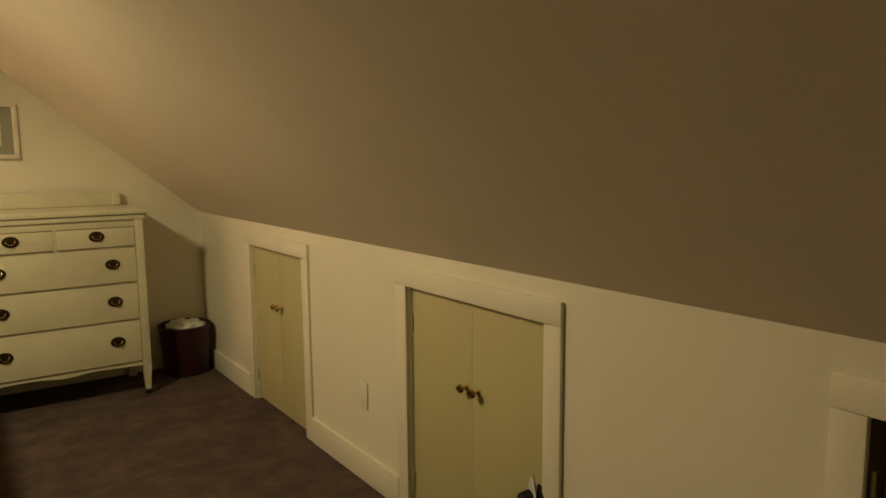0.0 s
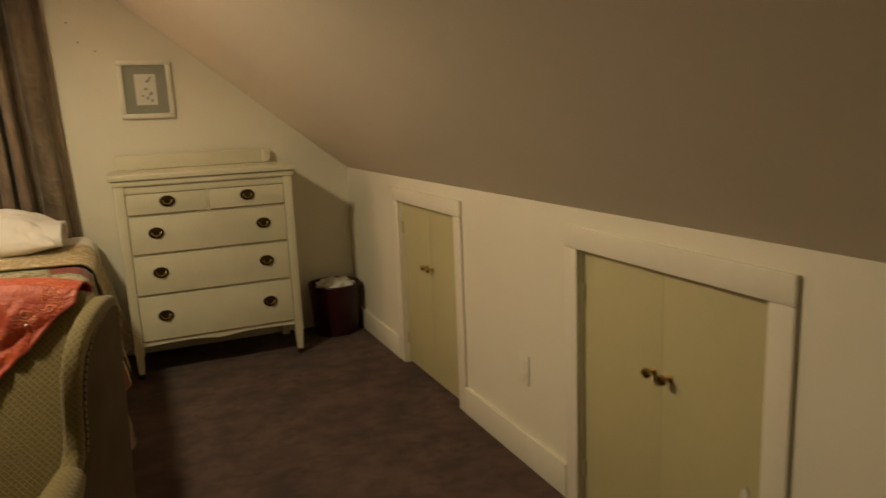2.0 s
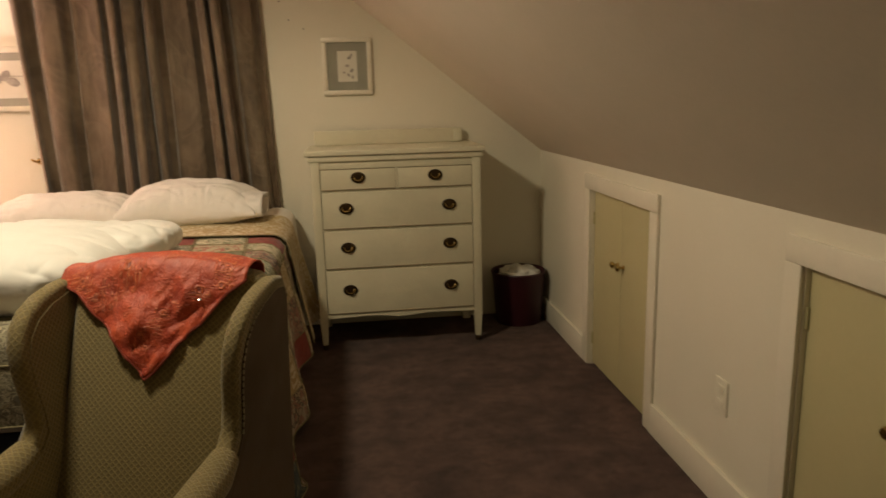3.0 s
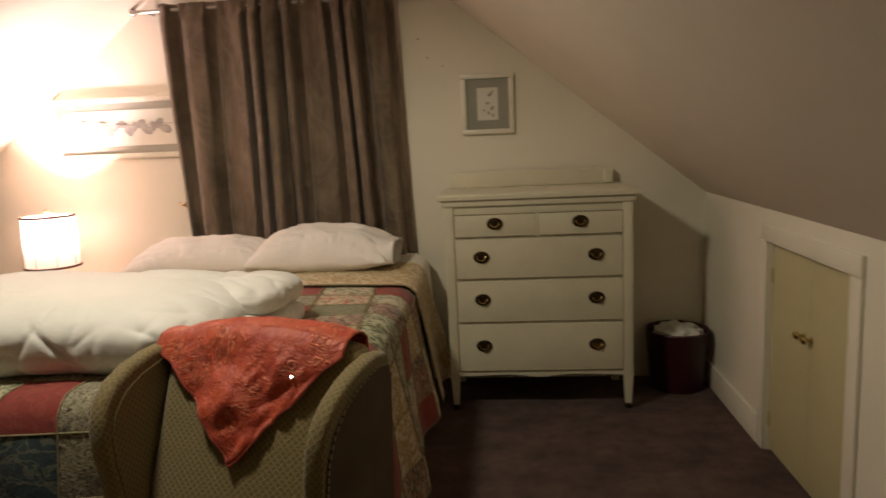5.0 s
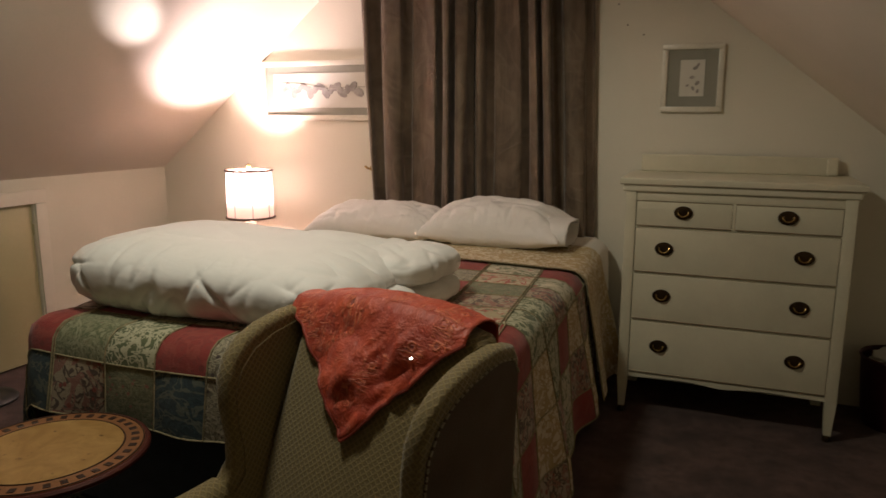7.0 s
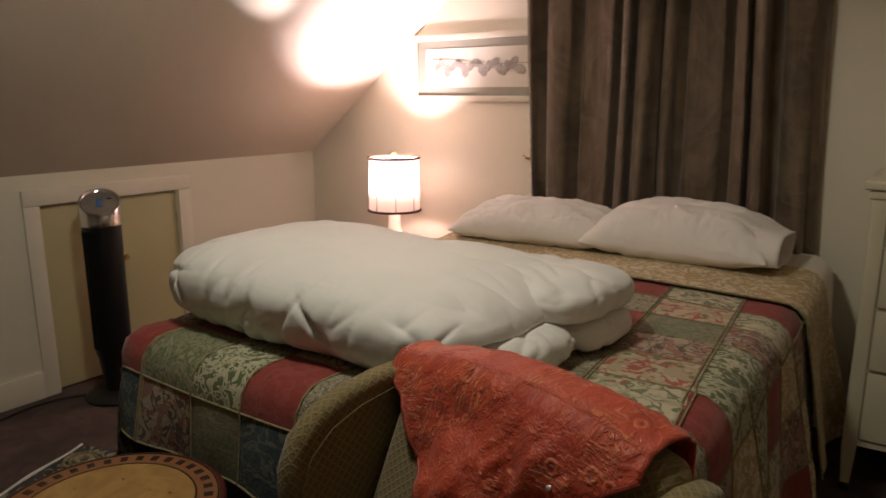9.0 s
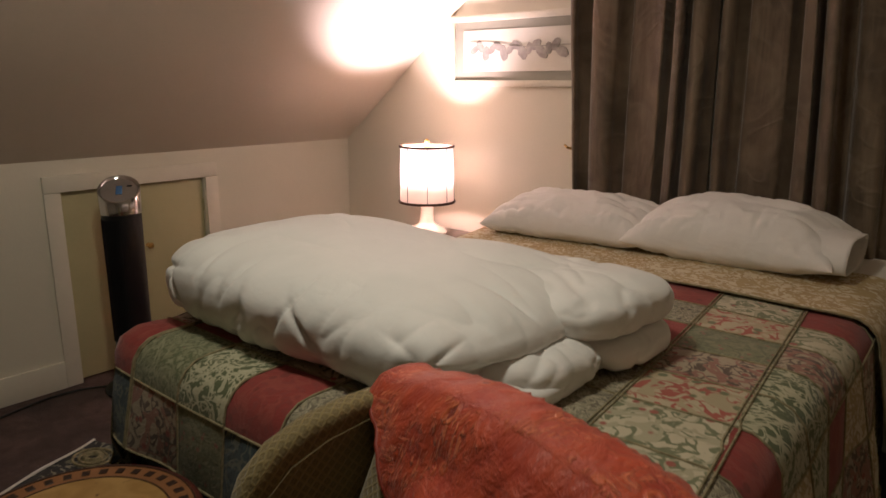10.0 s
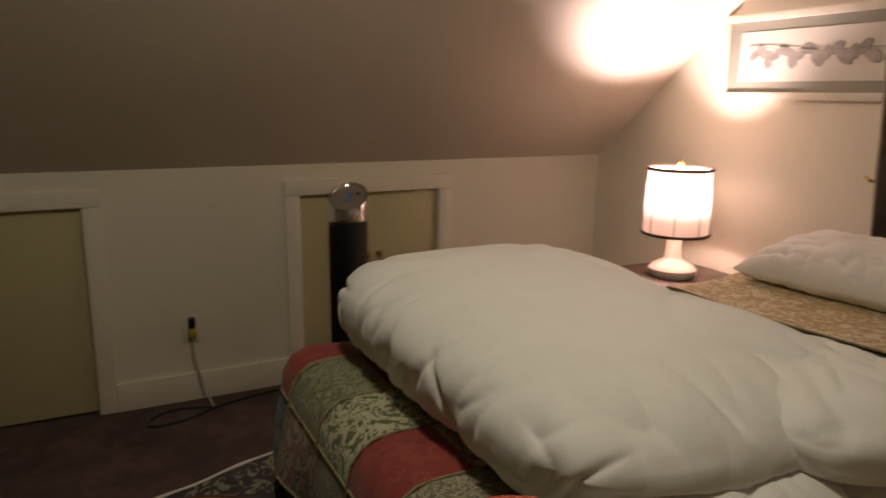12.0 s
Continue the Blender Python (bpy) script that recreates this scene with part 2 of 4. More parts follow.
def curtain_cloth():
    m, t, b = nodes_of("curtain_velvet")
    v = coords(t, uv=True)
    swirl = noise_tex(t, v, 3.6, 1, 0.4, 2.2)
    line = ramp(t, swirl, [(0.0, (0, 0, 0)), (0.40, (0, 0, 0)), (0.485, (1, 1, 1)), (0.515, (1, 1, 1)), (0.60, (0, 0, 0))])
    # worn: velvet sheen painted into the colour as paler upright streaks.
    worn = noise_tex(t, coords(t, (14, 2.2, 1), uv=True), 1.0, 4, 0.6, 0.4)
    n, fine = noise_tex(t, v, 9, 4), noise_tex(t, v, 240, 2)
    c = mixed(t, (0.092, 0.063, 0.037), (0.160, 0.110, 0.066), ramp(t, n, [(0.35, (0, 0, 0)), (0.7, (1, 1, 1))]))
    c = mixed(t, c, (0.26, 0.19, 0.122), ramp(t, worn, [(0.45, (0, 0, 0)), (0.72, (0.75, 0.75, 0.75))]))
    c = mixed(t, c, (0.30, 0.225, 0.155), math_node(t, "MULTIPLY", line, 0.16))
    c = mixed(t, c, (0.06, 0.045, 0.035), math_node(t, "MULTIPLY", fine, 0.35))
    t.links.new(c, b.inputs["Base Color"])
    b.inputs["Roughness"].default_value = 0.7
    b.inputs["Sheen Weight"].default_value = 0.5
    b.inputs["Sheen Roughness"].default_value = 0.35
    bumped(t, b, math_node(t, "ADD", line, fine), 0.5, 0.004)
    return m


VELVET = curtain_cloth()


def throw_cloth():
    m, t, b = nodes_of("orange_embroidered_cloth")
    v = coords(t, uv=True)
    crinkle = noise_tex(t, v, 18, 6, 0.66, 0.35)
    thread_a = noise_tex(t, coords(t, (1, 6, 1), uv=True, rot=(0, 0, -0.55)), 32, 3, 0.6, 0.3)
    thread_b = noise_tex(t, coords(t, (6, 1, 1), uv=True, rot=(0, 0, -0.25)), 28, 3, 0.6, 0.3)
    broad, patch = noise_tex(t, v, 7, 4, 0.65, 0.3), noise_tex(t, v, 13, 2, 0.5, 0.3)
    vo = t.nodes.new("ShaderNodeTexVoronoi")
    vo.inputs["Scale"].default_value = 17
    t.links.new(v, vo.inputs["Vector"])
    dots = ramp(t, vo.outputs["Distance"], [(0.0, (1, 1, 1)), (0.07, (1, 1, 1)), (0.11, (0, 0, 0))])
    ring = ramp(t, vo.outputs["Distance"], [(0.09, (0, 0, 0)), (0.13, (1, 1, 1)), (0.17, (1, 1, 1)), (0.22, (0, 0, 0))])
    c = mixed(t, (0.43, 0.042, 0.016), (0.64, 0.092, 0.029), ramp(t, crinkle, [(0.36, (0, 0, 0)), (0.62, (1, 1, 1))]))
    c = mixed(t, c, (0.34, 0.024, 0.009), ramp(t, broad, [(0.34, (0.3, 0.3, 0.3)), (0.5, (0, 0, 0))]))
    side = ramp(t, patch, [(0.47, (0, 0, 0)), (0.53, (1, 1, 1))])
    thread = mixed(t, thread_a, thread_b, side)
    silk = ramp(t, thread, [(0.51, (0, 0, 0)), (0.58, (0.9, 0.9, 0.9))])
    some = ramp(t, noise_tex(t, v, 9, 4, 0.65, 0.3), [(0.50, (0, 0, 0)), (0.58, (1, 1, 1))])
    silk = math_node(t, "MULTIPLY", silk, some)
    c = mixed(t, c, (0.84, 0.22, 0.09), silk)
    c = mixed(t, c, (0.72, 0.17, 0.05), math_node(t, "MULTIPLY", ring, 0.5))
    c = mixed(t, c, (0.10, 0.012, 0.010), math_node(t, "MULTIPLY", dots, 0.55))
    t.links.new(c, b.inputs["Base Color"])
    b.inputs["Roughness"].default_value = 0.48
    b.inputs["Sheen Weight"].default_value = 0.15
    crinkle = math_node(t, "ADD", crinkle, math_node(t, "MULTIPLY", silk, 0.25))
    bumped(t, b, math_node(t, "ADD", crinkle, math_node(t, "MULTIPLY", ring, 0.12)), 0.8, 0.016)
    return m


ORANGE = throw_cloth()


def shade_cloth():
    m, t, b = nodes_of("lampshade_cloth")
    v = coords(t)
    weave = noise_tex(t, v, 120, 3)
    col = mixed(t, (0.90, 0.79, 0.71), (0.84, 0.72, 0.63), weave)
    d, tr, mx = t.nodes.new("ShaderNodeBsdfDiffuse"), t.nodes.new("ShaderNodeBsdfTranslucent"), t.nodes.new("ShaderNodeMixShader")
    t.links.new(col, d.inputs["Color"])
    t.links.new(col, tr.inputs["Color"])
    mx.inputs["Fac"].default_value = 0.07
    t.links.new(d.outputs[0], mx.inputs[1])
    t.links.new(tr.outputs[0], mx.inputs[2])
    t.links.new(mx.outputs[0], t.nodes["Material Output"].inputs["Surface"])
    return m


SHADE = shade_cloth()


def burl():
    m, t, b = nodes_of("burl_veneer")
    v = coords(t)
    n, f = noise_tex(t, v, 9, 5, 0.6, 2.5), noise_tex(t, v, 38, 2)
    c = mixed(t, (0.34, 0.185, 0.053), (0.45, 0.265, 0.09), ramp(t, n, [(0.35, (0, 0, 0)), (0.65, (1, 1, 1))]))
    c = mixed(t, c, (0.14, 0.06, 0.02), ramp(t, f, [(0.66, (0, 0, 0)), (0.74, (0.9, 0.9, 0.9))]))
    t.links.new(c, b.inputs["Base Color"])
    b.inputs["Roughness"].default_value = 0.38
    bumped(t, b, n, 0.05, 0.002)
    return m


BURL = burl()
BAND = surface("table_band", (0.30, 0.13, 0.05), (0.24, 0.10, 0.04), 0.4, 14, 90, 0.1)
EBONY = surface("table_ebony", (0.030, 0.014, 0.010), (0.045, 0.02, 0.014), 0.4, 14, 90, 0.1)
REDWOOD = surface("table_rim_wood", (0.10, 0.022, 0.015), (0.07, 0.016, 0.012), 0.35, 14, 90, 0.1)


# ---- mesh helpers ----
def where(ob):
    p = Vector((0, 0, 0))
    while ob:
        p += ob.location
        ob = ob.parent
    return p


def thing(name, at, label, category, group="", kind=""):
    ob = new(name)
    ob.location = at
    return tagged(ob, label, category, group, kind)


def part(name, bm, material, parent=None, label="", smooth=True, angle=40):
    """Links a bmesh in world coordinates as one mesh under its thing or part."""
    me = bpy.data.meshes.new(name)
    if parent:
        bm.transform(Matrix.Translation(-where(parent)))
    bm.normal_update()
    bm.to_mesh(me)
    bm.free()
    for m in material if isinstance(material, (list, tuple)) else [material]:
        me.materials.append(m)
    ob = new(name, me)
    ob.parent = parent
    if smooth:
        me.shade_smooth()
        me.set_sharp_from_angle(angle=radians(angle))
    if label:
        ob["label"] = label
    return ob


def box(lo, hi, bevel=0.0, into=None, seg=2):
    bm = bmesh.new()
    bmesh.ops.create_cube(bm, size=1)
    lo, hi = Vector(lo), Vector(hi)
    bm.transform(Matrix.Translation((lo + hi) / 2) @ Matrix.Diagonal((*(hi - lo), 1)))
    if bevel:
        bmesh.ops.bevel(bm, geom=list(bm.edges), offset=bevel, segments=seg, affect="EDGES", profile=0.6)
    return merged(into, bm)


def merged(into, bm):
    if into is None:
        return bm
    me = bpy.data.meshes.new("tmp")
    bm.to_mesh(me)
    bm.free()
    into.from_mesh(me)
    bpy.data.meshes.remove(me)
    return into


def lathe(profile, at=(0, 0, 0), segs=40, into=None, m=None):
    bm = bmesh.new()
    rings = []
    for r, z in profile:
        rings.append([bm.verts.new((r * math.cos(2 * math.pi * k / segs), r * math.sin(2 * math.pi * k / segs), z)) for k in range(segs)])
    for a, b in zip(rings, rings[1:]):
        for k in range(segs):
            bm.faces.new((a[k], a[(k + 1) % segs], b[(k + 1) % segs], b[k]))
    if profile[0][0] > 0:
        bm.faces.new(rings[0][::-1])
    if profile[-1][0] > 0:
        bm.faces.new(rings[-1])
    bmesh.ops.remove_doubles(bm, verts=bm.verts, dist=1e-5)
    bm.transform(Matrix.Translation(at) @ (m or Matrix()))
    bmesh.ops.recalc_face_normals(bm, faces=bm.faces)
    return merged(into, bm)


def sweep(points, radius, sides=8, into=None, closed=False):
    """A round bar along points."""
    bm = bmesh.new()
    pts = [Vector(p) for p in points]
    rings = []
    n = len(pts)
    for i, p in enumerate(pts):
        d = (pts[min(i + 1, n - 1)] - pts[max(i - 1, 0)]).normalized()
        side = d.cross(Vector((0, 0, 1)))
        if side.length < 0.05:
            side = d.cross(Vector((0, 1, 0)))
        side.normalize()
        up = side.cross(d)
        r = radius[i] if isinstance(radius, (list, tuple)) else radius
        rings.append([bm.verts.new(p + r * (math.cos(a) * side + math.sin(a) * up)) for a in [2 * math.pi * k / sides for k in range(sides)]])
    for a, b in zip(rings, rings[1:]):
        for k in range(sides):
            bm.faces.new((a[k], a[(k + 1) % sides], b[(k + 1) % sides], b[k]))
    bm.faces.new(rings[0][::-1])
    bm.faces.new(rings[-1])
    bmesh.ops.recalc_face_normals(bm, faces=bm.faces)
    return merged(into, bm)


def sheet(f, us, vs, into=None, uvf=None):
    """A surface f(u, v) over the given steps, with u, v in metres as its UV."""
    bm = bmesh.new()
    uv = bm.loops.layers.uv.new("uv")
    g = [[bm.verts.new(f(u, v)) for v in vs] for u in us]
    for i in range(len(us) - 1):
        for j in range(len(vs) - 1):
            q = bm.faces.new((g[i][j], g[i + 1][j], g[i + 1][j + 1], g[i][j + 1]))
            for l, (a, b) in zip(q.loops, ((i, j), (i + 1, j), (i + 1, j + 1), (i, j + 1))):
                l[uv].uv = uvf(us[a], vs[b]) if uvf else (us[a], vs[b])
    return merged(into, bm) if into else bm


def steps(a, b, n):
    return [a + (b - a) * k / n for k in range(n + 1)]


def solid(ob, thick, offset=-1.0):
    m = ob.modifiers.new("thickness", "SOLIDIFY")
    m.thickness, m.offset = thick, offset
    return ob


def extruded(outline, axis, a, b, bevel=0.0, seg=2):
    """A flat outline (two coordinates) drawn out along an axis from a to b."""
    bm = bmesh.new()
    put = {"x": lambda p, w: (w, p[0], p[1]), "y": lambda p, w: (p[0], w, p[1]), "z": lambda p, w: (p[0], p[1], w)}[axis]
    lo = [bm.verts.new(put(p, a)) for p in outline]
    hi = [bm.verts.new(put(p, b)) for p in outline]
    n = len(outline)
    caps = [bm.faces.new(lo), bm.faces.new(hi[::-1])]
    for k in range(n):
        bm.faces.new((lo[k], hi[k], hi[(k + 1) % n], lo[(k + 1) % n]))
    bmesh.ops.recalc_face_normals(bm, faces=bm.faces)
    if bevel:
        bmesh.ops.bevel(bm, geom=[e for c in caps for e in c.edges], offset=bevel, segments=seg, affect="EDGES", profile=0.6)
    return bm


# ---- the room ----
XW, XE, YN, YS = -2.85, 1.567, 4.945, -1.3
KNEE, PITCH, FLAT = 1.018, 0.80, 2.42
XA, XB = XW + (FLAT - KNEE) / PITCH, XE - (FLAT - KNEE) / PITCH

tagged(part("floor", box((XW - 0.2, YS - 0.2, -0.12), (XE + 0.2, YN + 0.2, 0)), CARPET, smooth=False),
       "mauve brown plush wall-to-wall carpet", "floor", kind="structure")

OPEN_E = [(0.02, 0.775, 0.878), (1.637, 2.371, 0.890), (3.306, 4.005, 0.890)]
OPEN_W = [(1.69, 2.405, 0.876), (3.277, 3.970, 0.880)]


def knee_wall(name, x0, x1, holes, label):
    bm = bmesh.new()
    y = YS - 0.1
    for a, b, top in holes:
        box((x0, y, 0), (x1, a, KNEE), into=bm)
        box((x0, a, top), (x1, b, KNEE), into=bm)
        y = b
    box((x0, y, 0), (x1, YN + 0.1, KNEE), into=bm)
    bmesh.ops.remove_doubles(bm, verts=bm.verts, dist=1e-4)
    return tagged(part(name, bm, WALL, smooth=False), label, "wall", kind="structure")


knee_wall("wall_east", XE, XE + 0.1, OPEN_E, "low cream-painted knee wall with access hatches")
knee_wall("wall_west", XW - 0.1, XW, OPEN_W, "low cream-painted knee wall beside the bed")
gable = [(XW, 0), (XE, 0), (XE, KNEE), (XB, FLAT), (XA, FLAT), (XW, KNEE)]
tagged(part("wall_north", extruded(gable, "y", YN, YN + 0.1), WALL, smooth=False), "cream gable wall behind the bed", "wall", kind="structure")
tagged(part("wall_south", extruded(gable, "y", YS - 0.1, YS), WALL, smooth=False), "plain cream gable wall", "wall", kind="structure")
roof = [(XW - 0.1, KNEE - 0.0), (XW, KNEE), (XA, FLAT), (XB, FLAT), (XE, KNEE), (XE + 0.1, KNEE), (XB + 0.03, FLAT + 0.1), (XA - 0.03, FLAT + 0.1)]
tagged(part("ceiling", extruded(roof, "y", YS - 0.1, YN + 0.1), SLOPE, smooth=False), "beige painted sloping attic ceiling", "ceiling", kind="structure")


def hatch(number, wall_x, inward, a, b, top, knob_z, label, cas=0.07, leaf=2, recess=0.016):
    """A pair of low hatch doors in a knee wall with its casing, knobs and hinges."""
    s = inward
    door = thing("door_%d" % number, (wall_x, (a + b) / 2, 0), label, "hatch door", kind="structure")
    mid = (a + b) / 2
    gap = 0.0003

    def bx(x0, y0, z0, x1, y1, z1, bev=0.003):
        xa, xb = wall_x + s * x0, wall_x + s * x1
        return box((min(xa, xb), y0, z0), (max(xa, xb), y1, z1), bev)

    for lo, hi in ([(a + 0.004, mid - gap), (mid + gap, b - 0.004)] if leaf == 2 else [(a + 0.004, b - 0.004)]):
        part("leaf", bx(-0.022 - recess, lo, 0.012, -recess, hi, top - 0.005, 0.0012), HATCH, door)
    # Near-black sheet behind the leaves, standing in for shade in the gaps.
    part("shade_backing", bx(-0.125, a - 0.02, 0, -0.1, b + 0.02, top + 0.02), DARK, door)
    # Deep recess: wooden lining made darker for the shade inside the reveal.
    for y in (a, b - 0.003):
        part("lining", bx(-0.1, y, 0, -0.001, y + 0.003, top, 0), DARK_WOOD if recess > 0.05 else TRIM, door)
    for y in ((a - cas, a), (b, b + cas)):
        part("casing", bx(0, y[0], 0, 0.014, y[1], top, 0.005), TRIM, door)
    part("casing_head", bx(0, a - cas, top, 0.015, b + cas, top + 0.072, 0.005), TRIM, door)
    for y in (mid - 0.032, mid + 0.032):
        turn = Matrix.Rotation(radians(90) * s, 4, "Y")
        part("knob", lathe([(0.011, 0), (0.011, 0.003), (0.005, 0.006), (0.005, 0.018), (0.013, 0.022), (0.016, 0.029), (0.012, 0.036), (0, 0.038)],
                           (wall_x - s * recess, y, knob_z), 20, m=turn), BRASS, door, "small brass knob")
    for y in (a + 0.006, b - 0.006):
        for z in (0.14, top - 0.14):
            part("hinge", sweep([(wall_x - s * 0.012, y, z - 0.03), (wall_x - s * 0.012, y, z + 0.03)], 0.005), HATCH, door, "painted-over hinge")
    return door


HL = "pair of olive-cream hatch doors in white casing, closed"
hatch(1, XE, -1, *OPEN_E[2], 0.588, HL)
hatch(2, XE, -1, *OPEN_E[1], 0.590, HL)
hatch(3, XE, -1, *OPEN_E[0], 0.588, "recessed olive-cream hatch doors with a dark wooden lining", recess=0.07)
hatch(4, XW, 1, *OPEN_W[1], 0.580, HL + ", behind the tower fan")
hatch(5, XW, 1, *OPEN_W[0], 0.580, HL)


def skirting(x, inward, stretches, h=0.125):
    for a, b in stretches:
        lo, hi = sorted((x, x + inward * 0.016))
        tagged(part("baseboard", box((lo, a, 0), (hi, b, h), 0.004), TRIM), "cream painted wooden baseboard", "baseboard", kind="structure")


skirting(XE, -1, [(4.075, YN), (2.441, 3.236), (0.845, 1.567), (YS, -0.05)])
skirting(XW, 1, [(4.04, YN), (2.475, 3.207), (YS, 1.62)])


# ---- bed ----
BX0, BX1, BY0, BY1, BZ = -1.525, 0.072, 2.845, 4.83, 0.685
bed = thing("bed", ((BX0 + BX1) / 2, (BY0 + BY1) / 2, 0), "double bed with a dark base under a patchwork quilt", "bed")
part("base", box((BX0 + 0.05, BY0 + 0.05, 0.06), (BX1 - 0.04, BY1, 0.36), 0.02), BASE_CLOTH, bed, "dark blue-grey cloth bed base")
part("mattress", box((BX0 + 0.02, BY0 + 0.03, 0.36), (BX1 - 0.02, BY1, BZ - 0.03), 0.06, seg=4), SHEET, bed)
for lx, ly in ((BX0 + 0.12, BY0 + 0.14), (BX1 - 0.12, BY0 + 0.14), (BX0 + 0.12, BY1 - 0.12), (BX1 - 0.12, BY1 - 0.12)):
    part("leg", lathe([(0.02, 0), (0.025, 0.065)], (lx, ly, 0), 12), BLACK, bed)

RAD = 0.085


def drape(x, y, lift=0.0, flare=0.12, fold=0.018):
    """Where cloth laid over the bed at flat place (x, y) comes to hang."""
    cx, cy = min(max(x, BX0 + RAD), BX1 - RAD), max(y, BY0 + RAD)
    dx, dy = x - cx, y - cy
    d = math.hypot(dx, dy)
    z0 = BZ + lift + 0.045 * min(1, max(0, (y - 4.25) / 0.45)) ** 1.5 + 0.008 * math.sin(5 * x + 1) * math.sin(4 * y)
    if d < 1e-6:
        return Vector((x, y, z0))
    ux, uy = dx / d, dy / d
    arc = RAD * math.pi / 2
    if d < arc:
        a = d / RAD
        o, h = RAD * math.sin(a), RAD * (1 - math.cos(a))
    else:
        o, h = RAD + (d - arc) * flare, RAD + (d - arc) * math.sqrt(1 - flare * flare)
    s = (y if abs(ux) > abs(uy) else x)
    k = min(1, max(0, (h - 0.08) / 0.45))
    o += lift + k * (fold * math.sin(11 * s + 2 * uy) + 0.5 * fold * math.sin(23 * s + 1.3))
    z = z0 - h
    if z < 0.014 + lift:
        o += (0.014 + lift - z) * 0.8
        z = 0.014 + lift + 0.006 * (1 + math.sin(30 * s))
    return Vector((cx + ux * o, cy + uy * o, z))


quilt = thing("quilt", ((BX0 + BX1) / 2, 3.6, BZ), "faded red, green and blue patchwork quilt draped over the bed", "quilt")
XQ = [-2.16, -1.96, -1.78, -1.60, -1.36, -1.14, -0.94, -0.745, -0.55, -0.295, -0.055, 0.14, 0.33, 0.52, 0.66]
YQ = [2.60, 2.785, 3.01, 3.19, 3.37, 3.55, 3.73, 3.91, 4.09, 4.27, 4.46]
rnd = random.Random(5)


def lay(x, y, lift):
    """A place on the quilt, which lies a little askew towards its outer side."""
    k = min(1.0, max(0.0, (x + 0.75) / 0.45))
    return drape(x - 0.10 * k * (y - 3.75), y, lift, 0.135, 0.026)



def patch_print(i, j):
    """Which print a patch has: by its column from the left hem and its row from the foot."""
    if i < 3:
        return [["black", "leaf_cream", "paisley"], ["leaf_cream", "red", "moss"], ["blue", "red", "green_floral"]][i][min(j, 2) if j < 3 else j % 3]
    if j == 0:
        return ["blue", "rose_floral", "moss", "blue", "paisley", "rose_floral", "moss", "paisley", "moss", "blue", "rose_floral"][i - 3]
    if j == 1:
        return ["red", "green_floral", "leaf_cream", "red", "paisley", "green_floral", "cream_floral", "red", "moss", "red", "blue"][i - 3]
    if i == 9:
        return ["cream_floral", "cream_floral", "red_floral", "rose_floral", "moss", "red_floral", "cream_floral", "moss"][j - 2]
    if i == 10:
        return ["paisley", "red", "leaf_cream", "leaf_cream", "rose_floral", "cream_floral", "red", "moss"][j - 2]
    if i == 8:
        return ["cream_floral", "paisley", "paisley", "rose_floral", "red", "paisley", "red", "moss"][j - 2]
    if i > 10:
        return ["cream_floral", "rose_floral", "buff", "leaf_cream", "red", "buff", "rose_floral"][(j + i * 3) % 7]
    return rnd.choice(["red", "green_floral", "moss", "paisley", "rose_floral", "cream_floral"])


PRINTS["black"], PRINTS["buff"] = BLACK_PRINT, GOLD
for i in range(len(XQ) - 1):
    for j in range(len(YQ) - 1):
        x0, x1, y0, y1 = XQ[i], XQ[i + 1], YQ[j], YQ[j + 1]

        def f(u, v, x0=x0, x1=x1, y0=y0, y1=y1):
            p = math.sin(math.pi * (u - x0) / (x1 - x0)) * math.sin(math.pi * (v - y0) / (y1 - y0))
            return lay(u, v, 0.006 + 0.006 * p)

        part("patch", sheet(f, steps(x0, x1, 5), steps(y0, y1, 5)), PRINTS[patch_print(i, j)], quilt)
for i, x in enumerate(XQ):
    for off in ((-0.005, 0.005) if i in (4, 9, 10) else (0,)):
        part("braid", sweep([lay(x + off, y, 0.008) for y in steps(YQ[0], YQ[-1], 56)], 0.0027, 6), BRAID, quilt)
for y in YQ:
    part("braid", sweep([lay(x, y, 0.007) for x in steps(XQ[0], XQ[-1], 70)], 0.0027, 6), BRAID, quilt)

fold_back = thing("quilt_fold", ((BX0 + BX1) / 2, 4.4, BZ), "gold and cream paisley reverse of the quilt folded back", "quilt fold")
part("fold_panel", sheet(lambda u, v: drape(u, v + 0.085 * min(1.15, (u - BX0) / 1.6) * (4.63 - v) / 0.46, 0.020, 0.19, 0.028), steps(BX0 - 0.35, 0.64, 80), steps(4.17, 4.63, 18)), GOLD, fold_back)
part("hem", sweep([drape(u, 4.17 + 0.085 * min(1.15, (u - BX0) / 1.6), 0.021, 0.19, 0.028) for u in steps(BX0 - 0.35, 0.64, 80)], 0.0035, 6), BRAID, fold_back, "narrow olive hem")
under = thing("bed_sheet", ((BX0 + BX1) / 2, 4.7, BZ), "white cotton fitted sheet at the head of the bed", "sheet")
part("sheet_top", sheet(lambda u, v: drape(u, v, 0.012, 0.06, 0.006), steps(BX0 - 0.3, 0.30, 50), steps(4.50, 4.86, 10)), SHEET, under)


# folded comforter
comforter = thing("comforter", (-0.9, 3.35, BZ), "thick white down comforter folded in layers across the bed", "comforter")


def ridge(n, k=3.0):
    return max(0.0, 1 - abs(n) * k) ** 2


def ramp01(v):
    v = min(1.0, max(0.0, v))
    return v * v * (3 - 2 * v)


def noisy(x, y, z):
    return noise.noise(Vector((x, y, z)))


